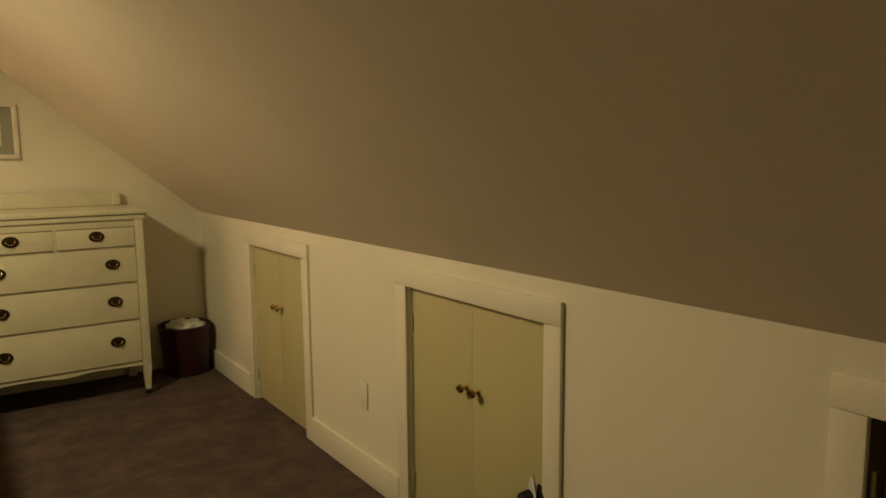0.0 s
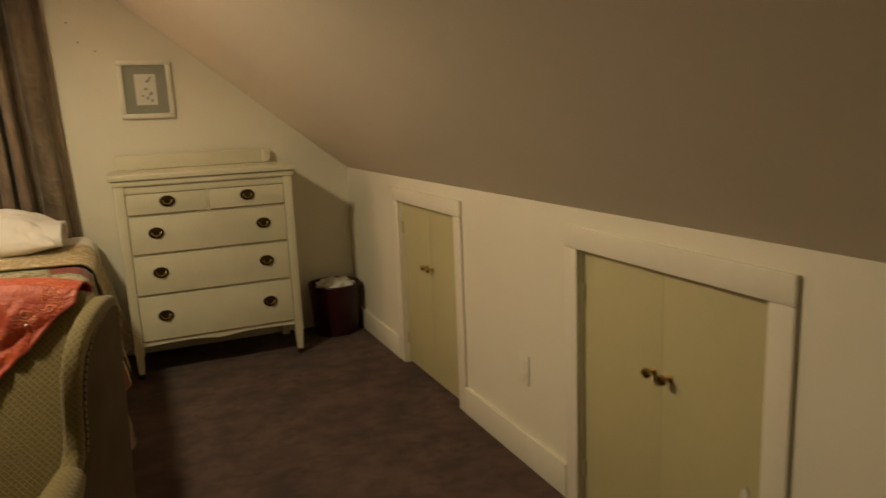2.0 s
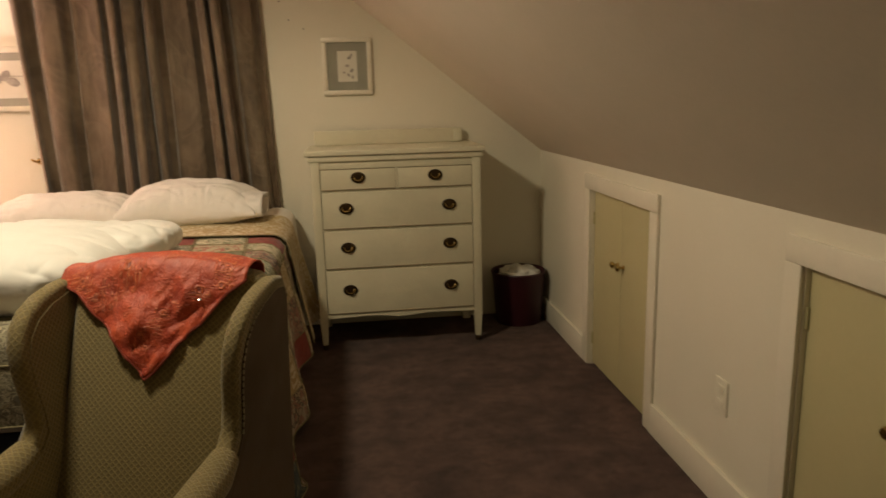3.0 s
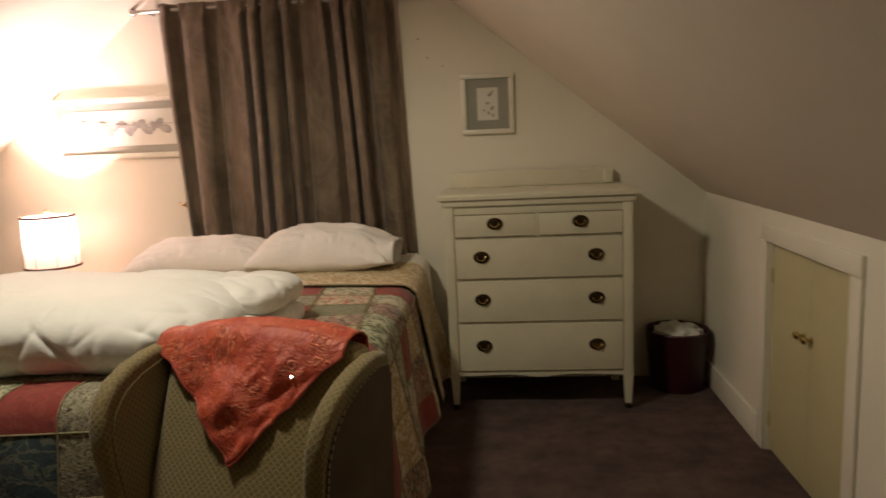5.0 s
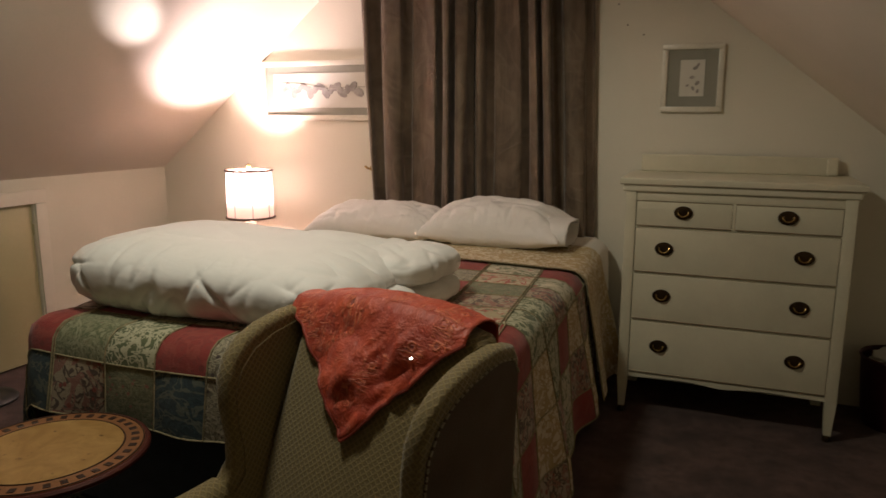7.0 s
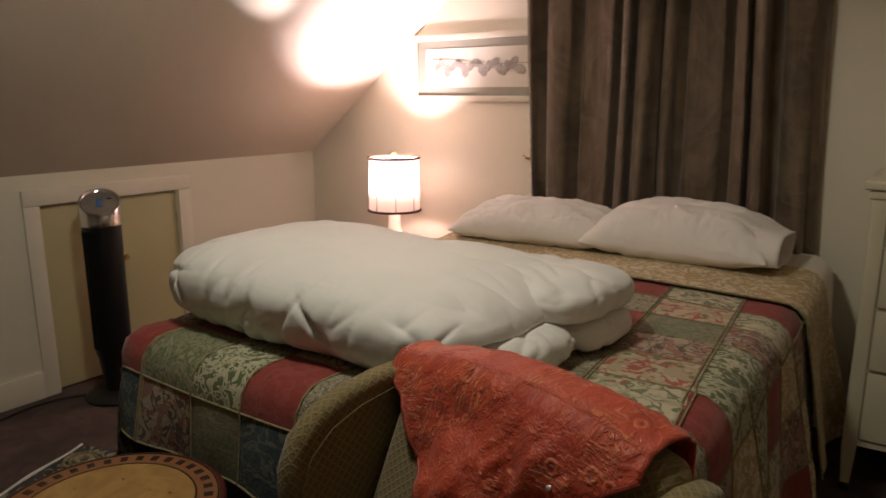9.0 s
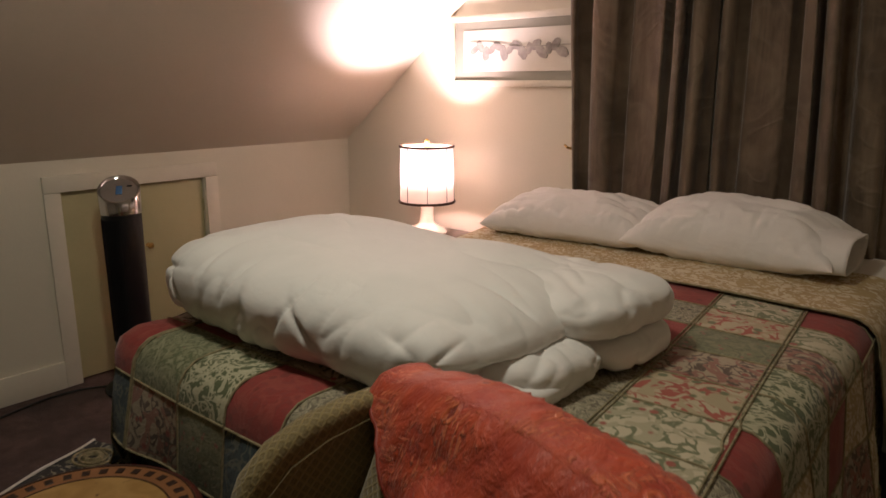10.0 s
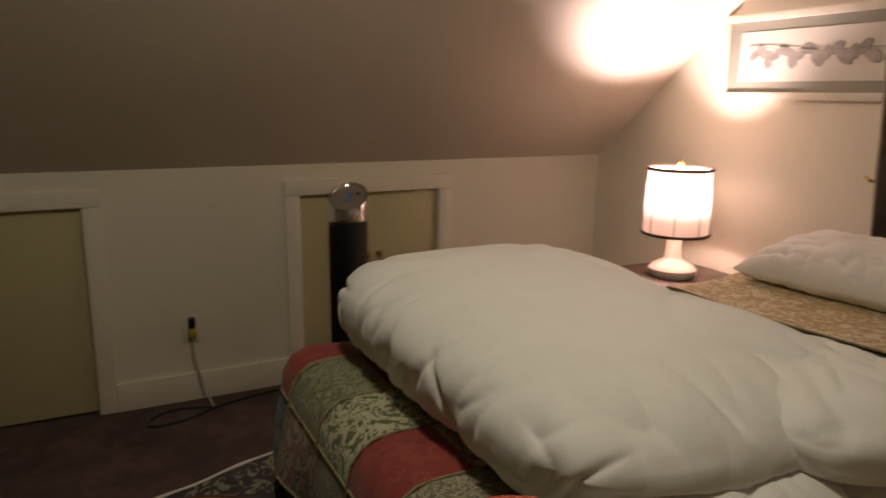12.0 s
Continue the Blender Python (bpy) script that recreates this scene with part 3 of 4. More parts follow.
def plump(corners, z0, za, zb, plan=4.5, up=2.4, lat=48, lon=140, sit=0.8, undercut=0.0, blunt=(2.4, 2.4)):
    """A soft closed block over four plan corners (front left, front right, back right, back left), za and zb high at its left and right;
    up rounds its long sides and blunt its left and right ends."""
    fl, fr, br, bl = (Vector(c) for c in corners)
    bm = bmesh.new()
    rings = []
    for i in range(lat + 1):
        ph = math.pi * (i / lat - 0.5)
        c = math.copysign(abs(math.sin(ph)) ** (2 / up), ph)
        flat = max(abs(math.cos(ph)), 1e-4)
        ring = []
        for k in range(lon):
            th = 2 * math.pi * k / lon
            r = (abs(math.cos(th)) ** plan + abs(math.sin(th)) ** plan) ** (-1 / plan)
            full = 2.0 if c < 0 else 1.0
            a = flat ** (2 / (full * (blunt[1] if math.cos(th) > 0 else blunt[0]))) * r * math.cos(th)
            b = flat ** (2 / (full * up)) * r * math.sin(th)
            if a > 0:
                a -= undercut * ramp01((0.12 + 0.08 * math.sin(4 * b) - c) / 0.35) * a ** 5
            u, v = (a + 1) / 2, (b + 1) / 2
            p = (fl.lerp(fr, u)).lerp(bl.lerp(br, u), v)
            h = za + (zb - za) * u ** 1.4 - z0
            ring.append(bm.verts.new((p.x, p.y, z0 + h * max(0.0, (c + sit) / (1 + sit)))))
        rings.append(ring)
    for a, b in zip(rings, rings[1:]):
        for k in range(lon):
            bm.faces.new((a[k], a[(k + 1) % lon], b[(k + 1) % lon], b[k]))
    bmesh.ops.remove_doubles(bm, verts=bm.verts, dist=1e-5)
    bmesh.ops.recalc_face_normals(bm, faces=bm.faces)
    return bm


def rumpled(bm, depth, floor=0.0):
    """Pushes a soft surface in and out along its normals by depth(place, normal)."""
    bm.normal_update()
    moves = [(v, v.co + v.normal * depth(v.co, v.normal)) for v in bm.verts]
    for v, p in moves:
        v.co = (p.x, p.y, max(p.z, floor))
    return bm


def down_filling(p, n):
    """Swells of the filling, tucks along the front, gathers towards the folded end and dimples at the other."""
    d = 0.014 * noisy(p.x * 3.0, p.y * 3.0, p.z * 3) + 0.006 * noisy(p.x * 7, p.y * 6, p.z * 7)
    front = ramp01((-n.y - 0.15) / 0.5)
    d -= 0.020 * front * ridge(noisy(p.x * 5.5 + 2.2 * p.z, p.z * 2.0, 4.4), 6.5) * ramp01((0.90 - p.z) / 0.12)
    d -= 0.010 * front * ridge(noisy(p.x * 12 - 5 * p.z, p.z * 4, 8.1), 3.6)
    end = ramp01((p.x + 0.66) / 0.36)
    bend = 0.5 * (p.y - 3.3) * (p.x + 0.5)
    over = 1 - 0.7 * ramp01((n.x - 0.3) / 0.5)
    d -= 0.024 * end * over * ridge(noisy(p.y * 6 + bend, p.x * 1.8, p.z * 2.5 + 2), 5.0)
    d -= 0.010 * end * over * ridge(noisy(p.y * 13 + bend, p.x * 3, p.z * 5), 3.4)
    left = ramp01((-1.28 - p.x) / 0.2)
    d -= 0.018 * left * ridge(noisy(p.y * 6, p.z * 7, 5.5), 5.0)
    d -= 0.006 * ridge(noisy(p.x * 3.1 + p.y * 1.5, p.y * 4.2, 7.7), 5) * ramp01((n.z - 0.4) / 0.3)
    return d


def small_folds(p, n):
    return (0.008 * noisy(p.x * 8, p.y * 8, p.z * 8) - 0.007 * ridge(noisy(p.y * 7 + p.x * 3, p.x * 4, p.z * 9), 4.0)
            - 0.005 * ridge(noisy(p.x * 8, p.y * 11, p.z * 12), 3.2))


QTOP = BZ + 0.008
part("folded_body", rumpled(plump([(-1.525, 2.965), (-0.42, 2.965), (-0.33, 3.74), (-1.495, 3.70)], QTOP, 0.962, 0.910, 5.5, 2.4, 130, 560, 0.85, 0.08, (3.4, 4.5)), down_filling, QTOP), DUVET, comforter, angle=80)
for corners, z0, z1, label in (
        ([(-0.70, 3.30), (-0.290, 3.33), (-0.250, 3.745), (-0.70, 3.745)], 0.775, 0.898, "rolled upper layer of the comforter"),
        ([(-0.66, 3.36), (-0.275, 3.39), (-0.250, 3.73), (-0.66, 3.73)], QTOP, 0.792, "lower folded layer of the comforter"),
        ([(-0.66, 3.12), (-0.350, 3.13), (-0.275, 3.42), (-0.62, 3.46)], QTOP, 0.800, "tucked fold of the comforter"),
        ([(-0.66, 2.99), (-0.375, 3.02), (-0.295, 3.33), (-0.60, 3.35)], QTOP, 0.755, "tucked lower edge of the comforter")):
    part("folded_layer", rumpled(plump(corners, z0, z1 + 0.012, z1, 3.4, 2.3, 56, 140, 0.9, 0.0, (2.4, 3.4)), small_folds, QTOP), DUVET, comforter, label, angle=80)


# pillows
def cushion(corners, z0, thick, seed, label, blunt, sleeve=False):
    """A pillow in its case: thin drawn-out corners, a full middle and puckers that run in from the ends."""
    fl, fr, br, bl = (Vector((*c, 0)) for c in corners)
    c = (fl + fr + br + bl) / 4
    ob = thing("pillow", (c.x, c.y, z0), label, "pillow", "pillows at the head of the bed")

    def at(u, v, side):
        a = u * (1 - 0.035 * (1 - v * v))
        b = v * (1 - 0.10 * (1 - u * u))
        p = (fl.lerp(fr, (a + 1) / 2)).lerp(bl.lerp(br, (a + 1) / 2), (b + 1) / 2)
        t = thick * (1 - abs(u) ** blunt) ** 0.5 * (1 - abs(v) ** 2.8) ** 0.52
        pleat = 1.6 * ridge(noisy(b * 2.6 + seed, a * 0.9, seed), 4.0) * abs(u) ** 1.5 + 0.7 * ridge(noisy(a * 5.5 + seed, b * 1.3, 3), 4.5) * abs(v) ** 1.5 + 0.3 * ridge(noisy(a * 2 + b * 1.2, b * 1.4 + seed, 6), 5)
        t *= 1 + 0.10 * noisy(a * 2.2 + seed, b * 1.6, 1) + 0.05 * noisy(a * 6, b * 4 + seed, 2) - 0.20 * pleat
        p.z = z0 + 0.36 * thick + 0.16 * (p.y - c.y) + (0.64 if side > 0 else -0.36) * t
        p.z += 0.006 * noisy(a * 3 + seed, b * 3, 9)
        return p

    us, vs = [math.sin(k * math.pi / 2) for k in steps(-1, 1, 110)], [math.sin(k * math.pi / 2) for k in steps(-1, 1, 70)]
    bm = sheet(lambda u, v: at(u, v, 1), us, vs)
    sheet(lambda u, v: at(u, v, -1), us, vs, into=bm)
    bmesh.ops.remove_doubles(bm, verts=bm.verts, dist=2e-4)
    bmesh.ops.recalc_face_normals(bm, faces=bm.faces)
    case = part("pillowcase", bm, PILLOW, ob, angle=80)
    if sleeve:
        mid, half = fr.lerp(br, 0.40), (br - fr) * 0.33

        def mouth(s, a):
            q = mid + half * math.cos(a) * (1 - 0.05 * s) + Vector((-0.085 + 0.115 * s, 0, 0))
            wave = 0.010 * math.sin(3 * a + 1) * s
            q.z = z0 + 0.36 * thick + 0.012 + 0.16 * (q.y - c.y) + (0.070 - 0.014 * s) * math.sin(a) + wave
            return q

        solid(part("open_hem", sheet(mouth, steps(0, 1, 10), steps(0, 2 * math.pi, 48)), PILLOW, case, "open hem of the pillowcase", angle=80), 0.003)


cushion([(-1.445, 4.42), (-0.725, 4.46), (-0.735, 4.80), (-1.42, 4.78)], 0.720, 0.180, 5, "flat creased white cotton pillow lying on the bed", 4.0)
cushion([(-0.80, 4.43), (-0.085, 4.44), (-0.065, 4.81), (-0.785, 4.81)], 0.720, 0.226, 13, "plump white cotton pillow with an open case end", 2.7, True)

# ---- wing chair ----
CHAIR = pose(-0.169, 2.41, 0, 0, 0, -14)
chair = thing("wing_chair", CHAIR.translation, "olive-gold brocade wing chair facing away from the bed", "armchair")


def chair_part(name, bm, material, parent=None, label="", angle=60):
    bm.transform(CHAIR)
    return part(name, bm, material, parent or chair, label, angle=angle)


def back_face(u, v):
    """The front of the chair's back in the chair's own frame: u across from -1 to 1, v up from 0 to 1."""
    z = 0.26 + v * (0.615 + 0.030 * (1 - u * u))
    y = 0.06 + 0.475 * (z - 0.36) - 0.02 * math.sin(math.pi * v) * (1 - u * u)
    return Vector((u * (0.235 + 0.03 * v), y, z))


def slab(front, back, n=16, m=22):
    bm = bmesh.new()
    uv = bm.loops.layers.uv.new("uv")
    grids = []
    for f in (front, back):
        grids.append([[bm.verts.new(f(2 * i / n - 1, j / m)) for j in range(m + 1)] for i in range(n + 1)])
    for k, g in enumerate(grids):
        for i in range(n):
            for j in range(m):
                q = (g[i][j], g[i + 1][j], g[i + 1][j + 1], g[i][j + 1])
                bm.faces.new(q if k == 0 else q[::-1])
    a, b = grids
    rim = [(i, 0) for i in range(n)] + [(n, j) for j in range(m)] + [(i, m) for i in range(n, 0, -1)] + [(0, j) for j in range(m, 0, -1)]
    for p, q in zip(rim, rim[1:] + rim[:1]):
        bm.faces.new((a[q[0]][q[1]], a[p[0]][p[1]], b[p[0]][p[1]], b[q[0]][q[1]]))
    bmesh.ops.recalc_face_normals(bm, faces=bm.faces)
    for fc in bm.faces:
        for l in fc.loops:
            l[uv].uv = (l.vert.co.x, l.vert.co.z + 0.3 * l.vert.co.y)
    bmesh.ops.bevel(bm, geom=[e for e in bm.edges if e.calc_face_angle(0) > 0.8], offset=0.022, segments=3, affect="EDGES", profile=0.5)
    return bm


chair_part("backrest", slab(back_face, lambda u, v: back_face(u, v) + Vector((0, 0.085, -0.004))), BROCADE)
SIDE = [(0.40, 0.10), (0.40, 0.825), (0.375, 0.862), (0.32, 0.872), (0.25, 0.868), (0.18, 0.855), (0.12, 0.832), (0.075, 0.795), (0.05, 0.745), (0.045, 0.68), (0.05, 0.61),
        (0.045, 0.555), (0.015, 0.525), (-0.05, 0.508), (-0.16, 0.50), (-0.30, 0.497), (-0.375, 0.485), (-0.405, 0.45), (-0.41, 0.40), (-0.40, 0.10)]


def splay(bm, s):
    """Leans a wing outwards towards its top."""
    for v in bm.verts:
        v.co.x += s * (0.045 if s < 0 else 0.028) * max(0.0, min(1.0, (v.co.z - 0.52) / 0.33))
    return bm


def with_uv(bm):
    uv = bm.loops.layers.uv.verify()
    bm.normal_update()
    for fc in bm.faces:
        n = fc.normal
        for l in fc.loops:
            c = l.vert.co
            l[uv].uv = (c.y, c.z) if abs(n.x) > 0.6 else ((c.x, c.y) if abs(n.z) > 0.6 else (c.x, c.z))
    return bm


for s in (-1, 1):
    x_in, x_out = s * 0.232, s * 0.280
    wing = chair_part("wing", splay(with_uv(extruded(SIDE, "x", min(x_in, x_out), max(x_in, x_out), 0.02, 4)), s), BROCADE)
    inset = [(y + (-0.012 if y > 0.3 else 0.022), z - (0.03 if z > 0.3 else 0)) for y, z in SIDE]
    lo, hi = sorted((x_out - s * 0.004, x_out + s * 0.004))
    chair_part("side_panel", splay(extruded(inset, "x", lo, hi), s), CHAIR_SIDE, wing, "plain brown cloth outer panel")
    lo, hi = sorted((x_in + s * 0.004, x_in - s * 0.003))
    chair_part("inner_panel", splay(with_uv(extruded(inset, "x", lo, hi)), s), BROCADE, wing)
    dots = bmesh.new()
    line = [Vector((x_out + s * 0.005, y, z + 0.003)) for y, z in inset[1:12]]
    for a, b in zip(line, line[1:]):
        k = max(1, int((b - a).length / 0.016))
        for q in range(k):
            sweep([a.lerp(b, q / k), a.lerp(b, (q + 0.6) / k)], 0.0026, 5, into=dots)
    chair_part("stitching", splay(dots, s), STITCH, wing, "pale running stitch along the seam")
    arm_pad = [(x_in + s * 0.026, y, z - 0.028) for y, z in SIDE[12:18]]
    chair_part("arm_pad", with_uv(sweep(arm_pad, [0.035, 0.045, 0.048, 0.048, 0.046, 0.03], 20)), BROCADE)
chair_part("seat_cushion", with_uv(box((-0.232, -0.39, 0.22), (0.232, 0.12, 0.335), 0.04, seg=4)), BROCADE)
chair_part("seat_rail", with_uv(box((-0.24, -0.36, 0.13), (0.24, 0.38, 0.225), 0.01)), CHAIR_SIDE)
for lx in (-0.25, 0.25):
    for ly in (-0.34, 0.35):
        chair_part("leg", lathe([(0.014, 0), (0.02, 0.09), (0.024, 0.13)], (lx, ly, 0), 12), DARK_WOOD, label="dark wooden leg")

# orange cloth over the chair
throw = thing("orange_throw", CHAIR @ Vector((0, 0.32, 0.90)), "crinkled orange embroidered cloth draped over the chair back", "throw")


def throw_point(a, v):
    """a: metres across the chair's back; v: metres of cloth down the front, below zero down the back."""
    u = max(-1, min(1, a / 0.265))
    edge = 0.615 + 0.030 * (1 - u * u)
    w = 0.004 * math.sin(24 * a + 16 * v) + 0.012 * abs(noise.noise(Vector((a * 22 + v * 9, v * 14, 8)))) + 0.012 * noise.noise(Vector((a * 13, v * 9, 2))) + 0.002 * noise.noise(Vector((a * 40, v * 30, 5)))
    w *= 0.35 + 1.25 * min(1.0, max(0.0, (v - 0.01) / 0.06))
    if v >= 0:
        p = back_face(u, max(0, 1 - v / (edge * 1.11)))
        p += Vector((0, -0.90, 0.42)) * (0.010 + (0.006 + w) * max(0.0, 1 - (abs(a) / 0.29) ** 5))
    else:
        q = min(-v, 0.12) / 0.12
        p = back_face(u, 1.0) + Vector((0, 0.098 * (0.5 - 0.5 * math.cos(math.pi * q)) + 0.002, 0.014 + w + 0.014 * math.sin(math.pi * q) - 0.008 * q))
        if -v > 0.12:
            p += Vector((0, 0.012 + abs(w), v + 0.12))
    p.x = a
    return p


def throw_sheet():
    bm = bmesh.new()
    uv = bm.loops.layers.uv.new("uv")
    us, n = steps(-0.30, 0.235, 60), 56
    g = []
    for a in us:
        k = (a + 0.30) / 0.29 if a < -0.01 else (0.235 - a) / 0.245
        low = 0.012 + 0.298 * max(0, k) ** (1.12 if a < -0.01 else 1.0) + 0.005 * math.sin(60 * a)
        g.append([(bm.verts.new(throw_point(a, -0.30 + (low + 0.30) * j / n)), a, -0.30 + (low + 0.30) * j / n) for j in range(n + 1)])
    for i in range(len(us) - 1):
        for j in range(n):
            q = (g[i][j], g[i + 1][j], g[i + 1][j + 1], g[i][j + 1])
            face = bm.faces.new([c[0] for c in q])
            for l, c in zip(face.loops, q):
                l[uv].uv = c[1:]
    bm.transform(CHAIR)
    return bm


solid(part("cloth", throw_sheet(), ORANGE, throw, angle=80), 0.004, 0)
HEM = surface("orange_hem", (0.36, 0.055, 0.03), (0.28, 0.04, 0.02), 0.6, 20, 200, 0.5)
for a0, a1 in ((-0.30, -0.01), (-0.01, 0.235)):
    hem = []
    for a in steps(a0, a1, 30):
        k = (a + 0.30) / 0.29 if a < -0.01 else (0.235 - a) / 0.245
        hem.append(CHAIR @ throw_point(a, 0.012 + 0.298 * max(0, k) ** (1.12 if a < -0.01 else 1.0) + 0.005 * math.sin(60 * a)))
    part("hem", sweep(hem, 0.004, 6), HEM, throw, "rolled orange hem")
gl = CHAIR @ (throw_point(0.118, 0.092) + Vector((0, -0.004, 0.002)))
part("sequin", lathe([(0, 0), (0.0045, 0), (0.0045, 0.0012), (0, 0.0016)], gl, 14, m=Vector((-0.03, -0.55, 0.83)).to_track_quat("Z", "Y").to_matrix().to_4x4()), CHROME, throw, "tiny mirror sequin")

# ---- dresser ----
DX0, DX1, DF, DB = 0.210, 1.105, 4.455, 4.925
dresser = thing("dresser", ((DX0 + DX1) / 2, 4.69, 0), "worn cream-painted chest of five drawers with oval brass pulls", "dresser")
part("carcass", box((DX0 + 0.02, DF + 0.02, 0.20), (DX1 - 0.02, DB, 1.03), 0.004), WHITE_WOOD, dresser)
for x in (DX0, DX1 - 0.045):
    post = part("front_post", box((x, DF, 0.17), (x + 0.045, DF + 0.045, 1.03), 0.004), WHITE_WOOD, dresser)
    back = part("back_post", box((x, DB - 0.045, 0.0), (x + 0.045, DB, 1.03), 0.004), WHITE_WOOD, dresser)
    c = x + 0.0225
    foot = bmesh.new()
    box((c - 0.0225, DF, 0.03), (c + 0.0225, DF + 0.045, 0.175), 0, foot)
    for v in foot.verts:
        if v.co.z < 0.1:
            v.co.x, v.co.y = c + (v.co.x - c) * 0.6, DF + 0.0225 + (v.co.y - DF - 0.0225) * 0.6
    part("foot", foot, WHITE_WOOD, dresser)
    part("caster", lathe([(0.006, 0.0), (0.015, 0.004), (0.017, 0.014), (0.012, 0.026), (0.008, 0.034)], (c, DF + 0.0225, 0), 16), OLD_BRASS, dresser, "dark metal caster")
top = [(DX0 - 0.028, DF - 0.012), (DX1 + 0.028, DF - 0.012), (DX1 + 0.028, DB + 0.012), (DX0 - 0.028, DB + 0.012)]
part("top_board", extruded(top, "z", 1.058, 1.088, 0.008, 3), WHITE_WOOD, dresser)
part("top_moulding", box((DX0 - 0.012, DF - 0.006, 1.028), (DX1 + 0.012, DB, 1.058), 0.007, seg=3), WHITE_WOOD, dresser)
part("worn_line", box((DX0 - 0.024, DF - 0.0135, 1.0585), (DX1 + 0.02, DF - 0.004, 1.0620), 0.0015), WEAR_GAP_SHADE, dresser, "bare wood showing along the worn edge")
part("back_rail", box((DX0 + 0.01, DB - 0.035, 1.088), (DX1 - 0.03, DB - 0.012, 1.170), 0.006, seg=3), WHITE_WOOD, dresser)
part("rail_knob", box((DX1 - 0.075, DB - 0.042, 1.09), (DX1 - 0.028, DB - 0.006, 1.165), 0.008, seg=3), WHITE_WOOD, dresser)
part("frieze", box((DX0 + 0.045, DF + 0.006, 0.990), (DX1 - 0.045, DF + 0.03, 1.028), 0.003), WHITE_WOOD, dresser)
ROWS = [(0.205, 0.445), (0.455, 0.662), (0.672, 0.868), (0.878, 0.985)]


def pull(x, z, parent):
    p = part("pull_plate", extruded([(x + 0.039 * math.cos(a), z + 0.029 * math.sin(a)) for a in [2 * math.pi * k / 28 for k in range(28)]], "y", DF - 0.004, DF + 0.002, 0.0015), OLD_BRASS, parent, "dark oval brass back plate")
    bail = [(x + 0.021 * math.cos(a), DF - 0.012 - 0.006 * math.sin(-a), z + 0.004 + 0.019 * math.sin(a)) for a in steps(math.pi, 2 * math.pi, 12)]
    part("bail", sweep([(x - 0.021, DF - 0.002, z + 0.004)] + bail + [(x + 0.021, DF - 0.002, z + 0.004)], 0.0026, 7), BRASS, p, "brass swing handle")


for r, (z0, z1) in enumerate(ROWS):
    split = [(DX0 + 0.048, 0.648), (0.662, DX1 - 0.048)] if r == 3 else [(DX0 + 0.048, DX1 - 0.048)]
    for a, b in split:
        # Brown strip round each drawer front, in place of shade in the gap.
        part("gap", box((a - 0.003, DF + 0.008, z0 - 0.004), (b + 0.003, DF + 0.022, z1 + 0.004)), WEAR_GAP_SHADE, dresser)
        drawer = part("drawer", box((a, DF + 0.002, z0), (b, DF + 0.03, z1), 0.004), WHITE_WOOD, dresser)
        part("bead", sweep([(a + 0.004, DF + 0.001, z0 + 0.003), (b - 0.004, DF + 0.001, z0 + 0.003)], 0.003, 6), WEAR_GAP_SHADE, drawer, "rubbed bead along the drawer edge")
        zc = (z0 + z1) / 2 + 0.012
        for x in ([(a + b) / 2] if r == 3 else [a + 0.125, b - 0.125]):
            pull(x, zc, drawer)
for z in (0.450, 0.667, 0.873):
    part("drawer_rail", box((DX0 + 0.045, DF + 0.006, z - 0.004), (DX1 - 0.045, DF + 0.03, z + 0.004), 0.001), WHITE_WOOD, dresser)
part("top_post", box((0.649, DF + 0.004, 0.873), (0.661, DF + 0.03, 0.990), 0.001), WHITE_WOOD, dresser)
apron = [(DX0 + 0.045, 0.201)] + [(DX1 - 0.045, 0.201)] + [(DX1 - 0.045 - (DX1 - DX0 - 0.09) * t, 0.178 + 0.010 * math.sin(math.pi * t) - 0.016 * math.exp(-((t - 0.5) / 0.12) ** 2)) for t in steps(0, 1, 30)]
part("apron", extruded(apron, "y", DF + 0.006, DF + 0.026), WHITE_WOOD, dresser)

# ---- waste basket ----
basket = thing("waste_basket", (1.385, 4.775, 0), "dark maroon round waste basket with a white liner", "waste basket")
part("bin", lathe([(0.0, 0.0), (0.128, 0.0), (0.135, 0.01), (0.158, 0.30), (0.165, 0.312), (0.161, 0.320), (0.153, 0.312), (0.128, 0.02), (0, 0.02)], (1.385, 4.775, 0), 40), MAROON, basket)
crumple = bmesh.new()
bmesh.ops.create_icosphere(crumple, subdivisions=4, radius=1)
for v in crumple.verts:
    n = 1 + 0.35 * noise.noise(v.co * 2.4) + 0.16 * noise.noise(v.co * 6)
    v.co = Vector((1.395 + v.co.x * 0.118 * n, 4.775 + v.co.y * 0.118 * n, 0.292 + v.co.z * 0.05 * n))
part("liner", crumple, LINER, basket, "crumpled white paper and liner", angle=80)

# ---- curtain and rod ----
rod = thing("curtain_rod", (-0.70, 4.885, 2.10), "thin metal curtain rod with ball finials", "curtain rod")
part("rod", sweep([(-1.43, 4.885, 2.105), (0.06, 4.885, 2.105)], 0.010, 12), ROD, rod)
for x, s in ((-1.43, -1), (0.06, 1)):
    part("finial", lathe([(0.010, -0.004), (0.014, 0.004), (0.008, 0.012), (0.019, 0.028), (0.021, 0.040), (0.012, 0.055), (0, 0.058)], (x, 4.885, 2.105), 20, m=Matrix.Rotation(radians(90) * s, 4, "Y")), ROD, rod)
    part("bracket", box((x - s * 0.05 - 0.006, 4.88, 2.09), (x - s * 0.05 + 0.006, YN, 2.10), 0.002), ROD, rod)


